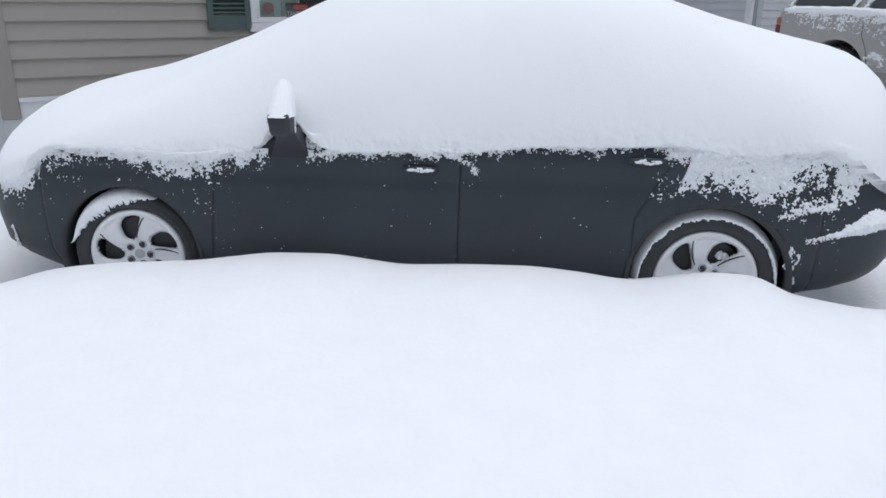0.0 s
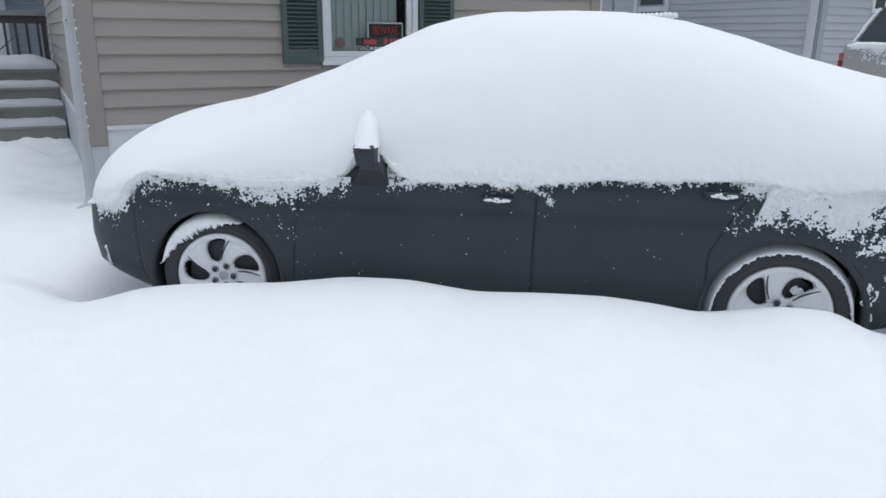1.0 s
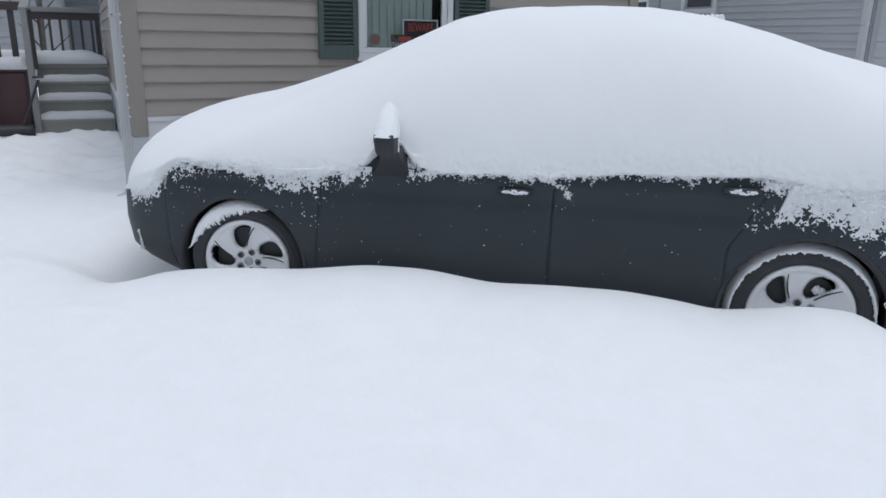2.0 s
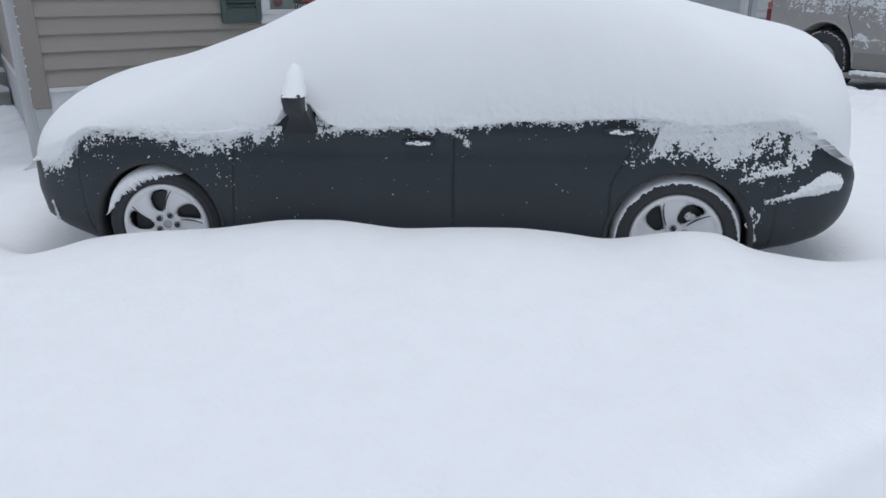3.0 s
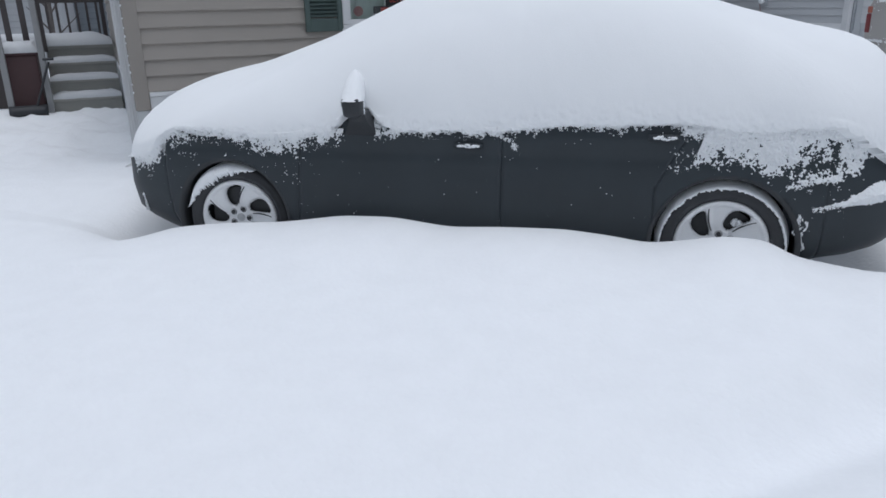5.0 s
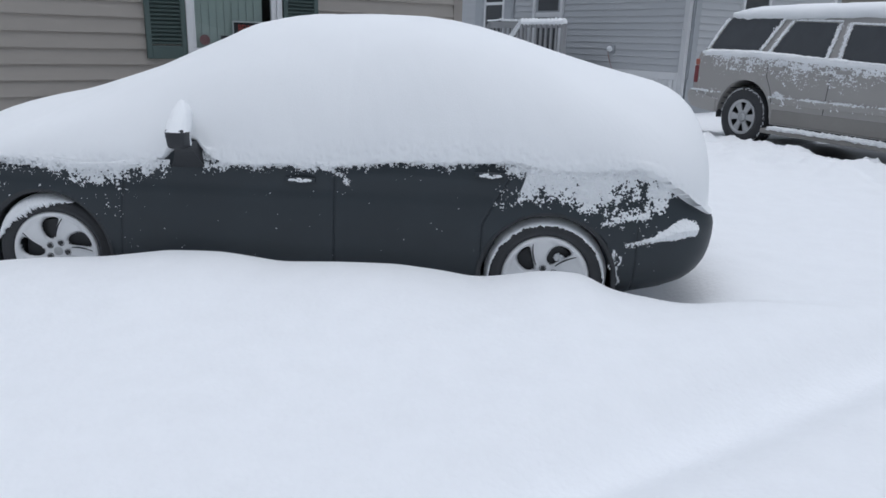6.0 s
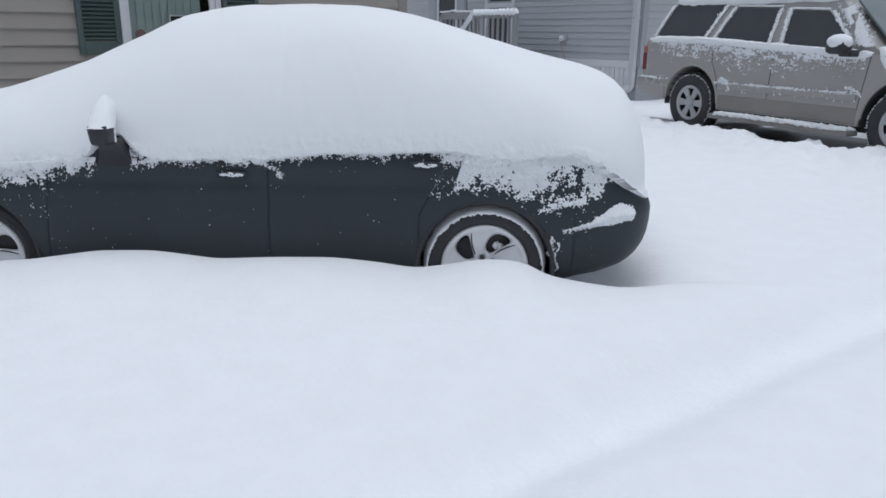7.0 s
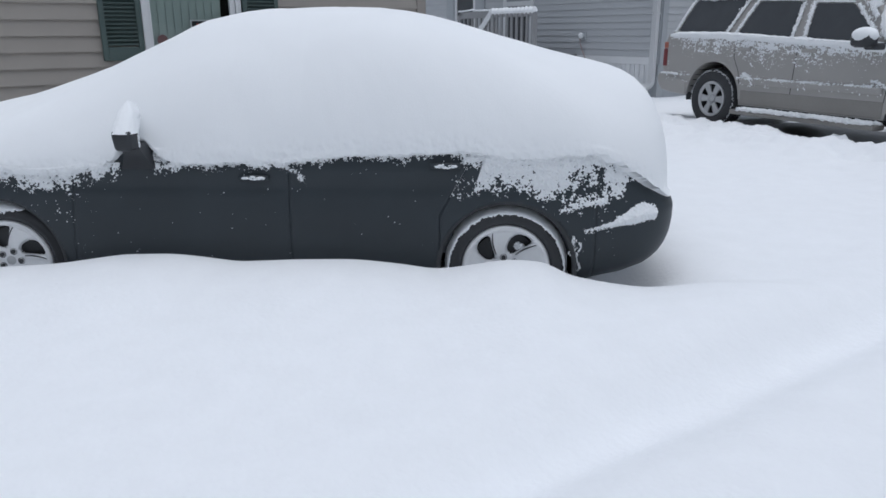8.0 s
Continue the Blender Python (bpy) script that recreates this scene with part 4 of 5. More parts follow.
# ---- grey house across the yard ----
GREY = pose(3.32, 12.524, 0, 0, 0, -52)
grey_house = thing("house", GREY, label="grey single-storey house clad in lap siding", category="house")
GTOP, GZ = 3.6, 1.02
part("front_wall", box(-6.2, 2.0, 0.004, 0.2, 0.2, GTOP), M_GREYTRIM, grey_house)
bm = box(-6.2, -6.0, 0.21, 4.7, 0.2, GTOP)
part("end_wall", box(1.8, 2.0, 0.21, 4.7, 0.2, GTOP), M_GREYTRIM, grey_house)
part("back_wall", box(-6.2, 2.0, 4.7, 4.9, 0.2, GTOP), M_GREYTRIM, grey_house)
part("end_wall", bm, M_GREYTRIM, grey_house)
part("roof", prism([(-6.6, GTOP), (2.4, GTOP), (2.4, GTOP + 0.15), (-2.1, GTOP + 1.6), (-6.6, GTOP + 0.15)], -0.4, 5.2), M_SNOW, grey_house, "snow-covered roof")
COURSE = 0.132
GAPS = [(-5.05, -3.40, 1.2, 3.3), (-2.66, -1.60, 0.9, 3.3)]
lens = {}
for k in range(int((GTOP - GZ) / COURSE)):
    z = GZ + k * COURSE
    runs, x = [], -6.05
    for a, b, g0, g1 in GAPS:
        if z + COURSE > g0 and z < g1:
            runs.append((x, a))
            x = b
    runs.append((x, 1.86))
    for a, b in runs:
        key = round(b - a, 3)
        if key not in lens:
            lens[key] = board_mesh("siding_board", b - a, M_GREY_SIDING, grey_house, 0.02)
            lens[key].matrix_basis = pose(a, 0, z)
        else:
            share("siding_board", lens[key], pose(a, 0, z), grey_house)
part("corner_board", box(-6.2, -6.05, -0.03, 0.003, 0.9, GTOP, 0.003), M_WHITE, grey_house, "white corner board")
part("corner_board", box(1.86, 2.0, -0.03, 0.003, 0.9, GTOP, 0.003), M_GREYTRIM, grey_house)
part("base_trim", box(-6.05, 1.86, -0.03, 0.003, 0.875, 1.018, 0.004), M_WHITE, grey_house, "white band below the siding")
rib = None
for k in range(64):
    m = pose(-6.0 + 0.122 * k, 0, 0)
    if rib is None:
        rib = part("skirting_panel", box(0, 0.112, -0.016, 0.003, 0.15, 0.873, 0.004), M_WHITE, grey_house, "white skirting panel")
        rib.matrix_basis = m
    else:
        share("skirting_panel", rib, m, grey_house)


def sash_window(parent, x0, x1, z0, z1, rail, shutters=0.0, dark=M_ROOM):
    w = new("window")
    w.parent = parent
    bm = box(x0, x0 + 0.07, -0.05, 0.0, z0, z1, 0.004)
    box(x1 - 0.07, x1, -0.05, 0.0, z0, z1, 0.004, bm=bm)
    box(x0 + 0.07, x1 - 0.07, -0.05, 0.0, z0, z0 + 0.07, 0.004, bm=bm)
    box(x0 + 0.07, x1 - 0.07, -0.05, 0.0, z1 - 0.07, z1, 0.004, bm=bm)
    part("window_frame", bm, M_WHITE, w, "white frame")
    part("meeting_rail", box(x0 + 0.07, x1 - 0.07, -0.045, 0.0, rail - 0.035, rail + 0.035, 0.004), M_WHITE, w)
    part("pane", box(x0 + 0.07, x1 - 0.07, -0.022, -0.014, z0 + 0.07, rail - 0.035), M_GLASSDARK, w, "dark glass pane")
    part("pane", box(x0 + 0.07, x1 - 0.07, -0.030, -0.020, rail + 0.035, z1 - 0.07), dark, w)
    if shutters:
        for a, b in ((x0 - shutters, x0 - 0.01), (x1 + 0.01, x1 + shutters)):
            bm = box(a, b, -0.05, -0.01, z0, z1, 0.004)
            part("shutter", bm, M_GREYTRIM, w, "pale grey panelled shutter")
            bm = box(a + 0.05, b - 0.05, -0.062, -0.0502, z0 + 0.06, rail - 0.1, 0.006)
            box(a + 0.05, b - 0.05, -0.062, -0.0502, rail, z1 - 0.06, 0.006, bm=bm)
            part("shutter_panel", bm, M_GREYTRIM, w)
    return w


sash_window(grey_house, -4.62, -3.78, 1.25, 3.25, 2.42, 0.38)
door = new("door")
door.parent = grey_house
bm = box(-2.66, -2.56, -0.06, 0.0, 0.95, 3.25, 0.005)
box(-1.70, -1.60, -0.06, 0.0, 0.95, 3.25, 0.005, bm=bm)
box(-2.56, -1.70, -0.06, 0.0, 3.15, 3.25, 0.005, bm=bm)
part("door_casing", bm, M_WHITE, door, "white casing")
part("door_leaf", box(-2.56, -1.70, -0.03, 0.0, 0.95, 3.15), M_GREYTRIM, door, "storm door")
part("door_glass", box(-2.48, -1.78, -0.036, -0.031, 2.22, 3.05), M_GLASSDARK, door)
part("door_rail", box(-2.56, -1.70, -0.045, -0.0305, 2.08, 2.18, 0.005), M_WHITE, door)
part("door_glass", box(-2.48, -1.78, -0.036, -0.031, 1.15, 2.06), M_GLASSDARK, door)

# porch railing with frozen snow on its top rail
PORCH = GREY @ pose(1.33, 0, 0)
porch = thing("porch", PORCH, label="grey wooden porch with railing capped in snow", category="porch")
part("deck", box(-4.6, -1.45, -1.5, -0.07, 0.95, 1.05, 0.01), M_DECKGREY, porch)
part("deck_skirt", box(-4.55, -1.5, -1.42, -1.38, 0.1, 0.95), M_DECKGREY, porch)
FY = -1.42
part("top_rail", box(-2.66, -1.30, FY - 0.03, FY + 0.03, 1.80, 1.90, 0.006), M_DECKGREY, porch)
part("bottom_rail", box(-2.66, -1.30, FY - 0.03, FY + 0.03, 1.13, 1.19, 0.006), M_DECKGREY, porch)
for x in (-2.64, -1.34):
    part("post", box(x - 0.045, x + 0.045, FY - 0.045, FY + 0.045, 0.2, 1.86, 0.006), M_DECKGREY, porch)
pick = None
for k in range(7):
    m = pose(-2.48 + 0.162 * k, FY - 0.035, 0)
    if pick is None:
        pick = part("baluster", box(-0.024, 0.024, -0.02, 0.02, 1.13, 1.86, 0.004), M_DECKGREY, porch)
        pick.matrix_basis = m
    else:
        share("baluster", pick, m, porch)
part("side_rail", box(-4.40, -3.30, FY + 0.38, FY + 0.44, 1.80, 1.95, 0.006), M_DECKGREY, porch)
side_end = part("side_rail_end", box(-0.2, 0.02, FY + 0.38, FY + 0.44, -0.13, 0.0, 0.006), M_DECKGREY, porch)
side_end.matrix_basis = pose(-4.39, 0, 1.95, 0, -52, 0)
for k in range(7):
    share("baluster", pick, pose(-4.25 + 0.16 * k, FY + 0.41, -0.02), porch)
stair = part("stair_rail", box(-0.62, 0.0, FY - 0.03, FY + 0.03, -0.08, 0.0, 0.006), M_DECKGREY, porch)
stair.matrix_basis = pose(-2.66, 0, 1.93, 0, -43, 0)
for k in range(3):
    share("baluster", pick, pose(-2.78 - 0.13 * k, FY, -0.16 - 0.12 * k), porch)
rows = []
for k in range(121):
    x = -2.68 + 1.40 * k / 120
    e = min(1.0, k / 4, (120 - k) / 4) ** 0.5
    lump = 0.075 + 0.018 * math.sin(k * 0.62) + 0.02 * nz(k * 0.4, 3)
    hang = 0.03 + 0.03 * max(0.0, math.sin(k * 0.62 + 0.7)) + 0.02 * nz(k * 0.7, 6)
    rows.append([(x, FY + 0.075 * e * math.cos(a), 1.90 + e * (lump * math.sin(a) if math.sin(a) > 0 else hang * math.sin(a))) for a in (2 * math.pi * i / 14 for i in range(14))])
v, fcs = sheet(rows, True)
ob = raw("rail_snow", v, fcs, M_SNOW, smooth=True, label="lumpy frozen snow capping the porch rail", category="snow", kind="stuff")
ob.matrix_world = PORCH
sp = []
for k in range(60):
    t = k / 59
    x, z = -2.66 - 0.42 * t, 1.96 - 0.38 * t
    sp.append((x, FY, z + 0.012 * nz(k * 0.6, 1), 0.035, 0.06, 0.03))
    if k % 3:
        sp.append((x, FY - 0.035, z - 0.07 - 0.05 * abs(nz(k * 0.9, 2)), 0.014, 0.016, 0.05))
sp += [(-4.42 + 0.028 * k, FY + 0.41, 1.965 + 0.012 * nz(k * 0.7, 2) + 0.02 * bell(k - 16, 6), 0.035, 0.05, 0.022) for k in range(41)]
ob = clumps("rail_snow", sp, M_SNOW, seed=4, label="snow clinging to the stair rail", category="snow", kind="stuff")
ob.matrix_world = PORCH

outlet = thing("outlet_box", GREY, label="white weatherproof outlet box with snow on its cover", category="outlet")
part("plate", box(-0.1, 0.08, -0.035, -0.015, 1.32, 1.50, 0.006), M_GREYTRIM, outlet)
bm = bmesh.new()
bmesh.ops.create_uvsphere(bm, u_segments=16, v_segments=10, radius=0.066, matrix=pose(-0.04, -0.06, 1.42) @ Matrix.Diagonal((1, 0.8, 0.9, 1)))
part("cover", bm, M_SNOW, outlet, "snowy bubble cover", smooth=True)
pts = [(-0.08, -0.06, 1.36), (-0.05, -0.06, 1.25), (0.0, -0.06, 1.15), (0.06, -0.06, 1.05), (0.11, -0.07, 0.98), (0.13, -0.09, 0.6), (0.15, -0.1, 0.2)]
cord = thing("power_cord", GREY, label="thin orange cord hanging from the outlet", category="cord")
for p, q in zip(pts, pts[1:]):
    part("cord_length", rod(p, q, 0.0055, seg=8), M_CORD, cord)
downspout(1.93, -0.09, 0.42, GTOP - 0.1, "downspout", "white downspout at the grey house corner", (-0.6, -0.5), GREY, M_SPOUT, 0.055, 0.045)

# plain houses further off
def far_house(name, m, length, depth, height, material, label, course=0.15):
    h = thing(name, m, label=label, category="house")
    part("wall", box(0, length, 0.0, depth, 0.1, height), material, h)
    part("roof", prism([(-0.3, height), (length + 0.3, height), (length + 0.3, height + 0.12), (length / 2, height + 1.5), (-0.3, height + 0.12)], -0.3, depth + 0.3), M_SNOW, h, "snow-covered roof")
    one = None
    for k in range(int((height - 0.7) / course)):
        mm = pose(0, 0, 0.7 + k * course)
        if one is None:
            one = board_mesh("siding_board", length, material, h, 0.02)
            one.matrix_basis = mm
        else:
            share("siding_board", one, mm, h)
    return h


one = None
for k in range(int((GTOP - GZ) / COURSE)):
    m = pose(2.004, 0.16, GZ + k * COURSE, 0, 0, 90)
    if one is None:
        one = board_mesh("siding_board", 4.4, M_GREY_SIDING, grey_house, 0.02)
        one.matrix_basis = m
    else:
        share("siding_board", one, m, grey_house)
part("corner_board", box(2.003, 2.03, 0.0, 0.15, 0.9, GTOP, 0.003), M_GREYTRIM, grey_house)
part("corner_board", box(2.003, 2.03, 4.57, 4.69, 0.9, GTOP, 0.003), M_WHITE, grey_house)
endwin = sash_window(grey_house, 1.37, 2.28, 2.0, 3.3, 2.7)
endwin.matrix_basis = pose(2.004, 0, 0, 0, 0, 90)
far_house("house", pose(12.3, 8.6, 0, 0, 0, -45), 9.0, 6, 4.6, M_BEIGE, "beige sided house in the distance")

# ---- parked truck: local x forward, near flank at y = 0 ----
TRUCK = pose(4.267, 6.501, 0.222, 0, 0, -62)
truck = thing("sport_utility_vehicle", TRUCK, label="pewter sport utility vehicle dusted with windblown snow", category="car")
WB = 2.946


def arc(cx, cz, r, a0, a1, n=16):
    return [(cx + r * math.cos(math.radians(a0 + (a1 - a0) * k / n)), cz + r * math.sin(math.radians(a0 + (a1 - a0) * k / n))) for k in range(n + 1)]


low = [(-0.96, 0.50), (-0.47, 0.46)] + arc(0, 0.42, 0.47, 175, 5) + [(0.48, 0.36), (WB - 0.49, 0.36)] + arc(WB, 0.42, 0.48, 175, 5) + [(WB + 0.5, 0.40), (WB + 0.85, 0.45), (WB + 0.93, 0.7), (WB + 0.90, 1.0), (WB + 0.80, 1.06), (2.62, 1.10), (2.45, 1.12), (0.0, 1.235), (-0.90, 1.235), (-0.965, 1.1), (-0.985, 0.8)]
bm = prism(low, 0.0, 1.95)
part("body", bm, M_SUV, truck)
rows = []
for k in range(-2, 9):
    t = k / 8
    z = 1.19 + 0.53 * t
    xl = -0.93 + 0.33 * max(0.0, t) ** 1.1
    xr = 2.48 - 0.62 * t
    yo = 0.045 + 0.17 * max(0.0, t) + 0.03 * t ** 4
    rows.append([(xl, yo, z), (xr, yo, z), (xr + 0.12 * (1 - t) + 0.1, 0.97, z), (xr, 1.95 - yo, z), (xl, 1.95 - yo, z), (xl - 0.05, 0.97, z)])
rows.append([(-0.45, 0.36, 1.775), (1.7, 0.36, 1.765), (1.78, 0.97, 1.785), (1.7, 1.59, 1.765), (-0.45, 1.59, 1.775), (-0.5, 0.97, 1.79)])
v, fcs = sheet(rows, True)
top = len(v) - 6
fcs.append((top, top + 1, top + 2, top + 3, top + 4, top + 5))
raw("cabin", v, fcs, M_SUV, truck)


def cabin_y(z):
    t = (z - 1.19) / 0.53
    return 0.045 + 0.17 * t + 0.03 * max(0, t) ** 4


def side_glass(pts):
    bm = bmesh.new()
    # round the corners
    out = []
    n = len(pts)
    for i, (x, z) in enumerate(pts):
        (xa, za), (xb, zb) = pts[i - 1], pts[(i + 1) % n]
        for t in (0.20, 0.11, 0.04):
            out.append((x + (xa - x) * t, z + (za - z) * t))
        for t in (0.04, 0.11, 0.20):
            out.append((x + (xb - x) * t, z + (zb - z) * t))
    a = [bm.verts.new((x, cabin_y(z) - 0.016, z)) for x, z in out]
    b = [bm.verts.new((x, cabin_y(z) + 0.02, z)) for x, z in out]
    bm.faces.new(a)
    bm.faces.new(b[::-1])
    for i in range(len(a)):
        bm.faces.new((a[i], b[i], b[(i + 1) % len(a)], a[(i + 1) % len(a)]))
    bmesh.ops.recalc_face_normals(bm, faces=bm.faces)
    return part("side_window", bm, M_GLASSDARK, truck, "dark tinted window")


side_glass([(-0.78, 1.275), (-0.60, 1.70), (0.29, 1.685), (0.07, 1.265)])
side_glass([(0.31, 1.235), (0.50, 1.625), (1.12, 1.605), (1.12, 1.195)])
side_glass([(1.36, 1.18), (1.33, 1.58), (1.80, 1.56), (2.13, 1.29), (2.0, 1.15)])
bm = bmesh.new()
q = [(-0.945, 0.25, 1.27), (-0.65, 0.36, 1.68), (-0.65, 1.59, 1.68), (-0.945, 1.7, 1.27)]
bm.faces.new([bm.verts.new((x - 0.03, y, z)) for x, y, z in q])
rg = part("rear_window", bm, M_GLASSDARK, truck)
rg.modifiers.new("thickness", "SOLIDIFY").thickness = 0.02
bm = bmesh.new()
q = [(2.53, 0.16, 1.235), (2.02, 0.28, 1.66), (2.12, 0.97, 1.68), (2.02, 1.67, 1.66), (2.53, 1.79, 1.235), (2.68, 0.97, 1.235)]
bm.faces.new([bm.verts.new((x + 0.02, y, z)) for x, y, z in q])
wsg = part("windshield", bm, mat("frosted_glass", (0.16, 0.19, 0.195), 0.45, vary=0.25, scale=4, fine=40), truck, "frosted windscreen")
wsg.modifiers.new("thickness", "SOLIDIFY").thickness = 0.02


def truck_wheel(x, y, flip, spin):
    w = new("wheel")
    w.parent = truck
    w.matrix_basis = pose(x - 0.03, y, 0.40, 0, 0, 180 if flip else 0) @ Matrix.Diagonal((1.03, 1, 1.03, 1))
    part("tyre", lathe([(0.215, 0.03), (0.24, 0.0), (0.30, -0.012), (0.345, 0.0), (0.372, 0.02), (0.385, 0.05), (0.385, 0.2), (0.37, 0.235), (0.30, 0.25), (0.2, 0.24)], 48), M_RUBBER, w, smooth=True)
    rng2 = random.Random(31)
    sp = []
    for k in range(150):
        a = 2 * math.pi * k / 150 + rng2.uniform(-0.02, 0.02)
        if rng2.random() < 0.25:
            continue
        r = 0.362 + rng2.uniform(-0.012, 0.012)
        sp.append((r * math.cos(a), 0.008, r * math.sin(a), 0.007, 0.007, 0.007))
    for k in range(420):
        a = rng2.uniform(0, 2 * math.pi)
        b = rng2.random()
        sp.append(((0.385 - 0.02 * b) * math.cos(a), 0.19 * (1 - b) ** 1.5 + 0.012, (0.385 - 0.02 * b) * math.sin(a), 0.006, 0.009, 0.006))
    clumps("tread_snow", sp, M_SNOW, w, seed=8, label="snow caught in the tread blocks", kind="stuff")
    bm = bmesh.new()
    nt, radii = 180, [0.02, 0.06, 0.075, 0.085, 0.10, 0.115, 0.13, 0.145, 0.16, 0.172, 0.185, 0.20, 0.212, 0.225]
    pts = {}
    for i, r in enumerate(radii):
        for j in range(nt):
            a = 2 * math.pi * j / nt
            pts[i, j] = bm.verts.new((r * math.cos(a), 0.012 + (0.012 if r < 0.07 else 0.0) - (0.014 if r > 0.19 else 0), r * math.sin(a)))
    for i in range(len(radii) - 1):
        for j in range(nt):
            r = (radii[i] + radii[i + 1]) / 2
            wdg = (360 * (j + 0.5) / nt - spin + 30) % 60 - 30
            if 0.092 < r < 0.185 and abs(wdg) < 10 + 60 * (r - 0.085):
                continue
            q = ((i, j), (i, (j + 1) % nt), (i + 1, (j + 1) % nt), (i + 1, j))
            bm.faces.new([pts[k] for k in q])
    bmesh.ops.recalc_face_normals(bm, faces=bm.faces)
    rim = part("rim", bm, M_ALLOY_DIM, w, "salt-dulled six-spoke rim")
    rim.modifiers.new("thickness", "SOLIDIFY").thickness = 0.02
    part("rim_barrel", lathe([(0.222, 0.03), (0.21, 0.16), (0.0, 0.17)], 40), M_WELL, w)
    part("hub_cap", lathe([(0.0, -0.004), (0.035, -0.002), (0.05, 0.008), (0.055, 0.02)], 24), M_ALLOY_DIM, w, smooth=True)
    return w


truck_wheel(0, 0.03, False, 30)
truck_wheel(WB, 0.03, False, 12)
truck_wheel(0, 1.92, True, 0)
truck_wheel(WB, 1.92, True, 0)
for cx in (0, WB):
    bm = bmesh.new()
    ang = [math.radians(-8 + 196 * k / 30) for k in range(31)]
    rings = [[bm.verts.new((cx + r * math.cos(a), y, 0.42 + r * math.sin(a))) for a in ang] for r, y in ((0.475, 0.004), (0.47, 0.05), (0.47, 0.4), (0.05, 0.42))]
    for a, b in zip(rings, rings[1:]):
        for k in range(30):
            bm.faces.new((a[k], a[k + 1], b[k + 1], b[k]))
    part("wheel_arch_liner", bm, M_WELL, truck)
    bm = bmesh.new()
    ang = [math.radians(2 + 176 * k / 30) for k in range(31)]
    rings = [[bm.verts.new((cx + r * math.cos(a), y, 0.42 + r * math.sin(a))) for a in ang] for r, y in ((0.468, 0.02), (0.468, -0.010), (0.482, -0.012), (0.496, 0.002))]
    for a, b in zip(rings, rings[1:]):
        for k in range(30):
            bm.faces.new((a[k], a[k + 1], b[k + 1], b[k]))
    bmesh.ops.recalc_face_normals(bm, faces=bm.faces)
    part("arch_flare", bm, M_SUV, truck, smooth=True)


def seam(pts, w=0.009):
    bm = bmesh.new()
    prev = None
    for x, z in pts:
        y = -0.0015
        cur = [bm.verts.new((x - w / 2, y, z)), bm.verts.new((x + w / 2, y, z))]
        if prev:
            bm.faces.new((prev[0], prev[1], cur[1], cur[0]))
        prev = cur
    ob = part("door_seam", bm, M_WELL, truck)
    ob.modifiers.new("thickness", "SOLIDIFY").thickness = 0.004


seam([(1.24, 0.38), (1.25, 0.6), (1.27, 1.0), (1.29, 1.18)])
seam([(2.41, 0.38), (2.44, 0.7), (2.49, 1.1)])
seam([(0.46, 0.62), (0.42, 0.78), (0.33, 0.95), (0.33, 1.05), (0.38, 1.2)])
for x in (0.50, 1.45):
    part("door_handle", box(x - 0.10, x + 0.10, -0.03, 0.01, 1.03, 1.075, 0.012), M_SUV, truck)
part("side_moulding", box(0.50, 2.40, -0.022, 0.003, 0.62, 0.70, 0.01), M_SUV, truck)
part("lower_cladding", box(0.49, 2.43, -0.006, 0.02, 0.37, 0.55, 0.01), M_SUVLOW, truck)
part("running_board", box(0.47, 2.45, -0.14, 0.06, 0.255, 0.315, 0.015), M_SUVLOW, truck)
bm = prism([(-1.05, 0.53), (-0.98, 0.47), (-0.80, 0.44), (-0.5, 0.42), (-0.5, 0.62), (-0.9, 0.69), (-1.06, 0.70), (-1.085, 0.62)], -0.012, 1.96, bevel=0.018)
part("rear_bumper", bm, M_SUV, truck, "grimy rear bumper")
bm = prism([(WB + 0.55, 0.40), (WB + 1.0, 0.45), (WB + 1.0, 0.72), (WB + 0.55, 0.72)], -0.01, 1.96, bevel=0.02)
part("front_bumper", bm, M_SUVLOW, truck)
part("tail_lamp", box(-0.985, -0.91, -0.012, 0.08, 0.80, 1.04, 0.012), M_REDLENS, truck, "red tail lamp")
part("turn_lamp", box(-0.98, -0.905, -0.012, 0.08, 1.045, 1.13, 0.012), M_AMBER, truck, "amber turn lamp")
part("hood", prism([(2.5, 1.14), (WB + 0.86, 1.02), (WB + 0.86, 1.08), (2.62, 1.20)], 0.1, 1.85, bevel=0.03), M_SUV, truck)
mir = new("door_mirror")
mir.parent = truck
part("housing", box(2.13, 2.36, -0.29, -0.11, 1.105, 1.27, 0.05), M_BLACKPLASTIC, mir, "black mirror housing", smooth=True)
part("mirror_arm", box(2.2, 2.36, -0.14, 0.08, 1.08, 1.15, 0.02), M_BLACKPLASTIC, mir)
part("underbody", box(-0.45, WB + 0.7, 0.16, 1.8, 0.28, 0.47, 0.02), M_WELL, truck, "dark grimy underbody")
part("exhaust_pipe", rod((-1.0, 0.55, 0.33), (-0.6, 0.55, 0.35), 0.035), M_DARKMETAL, truck)
part("antenna", rod((2.62, 0.22, 1.2), (2.58, 0.24, 2.0), 0.004, seg=6), M_DARKMETAL, truck)
part("roof_rail", rod((-0.3, 0.36, 1.79), (1.55, 0.36, 1.78), 0.018), M_BLACKPLASTIC, truck)

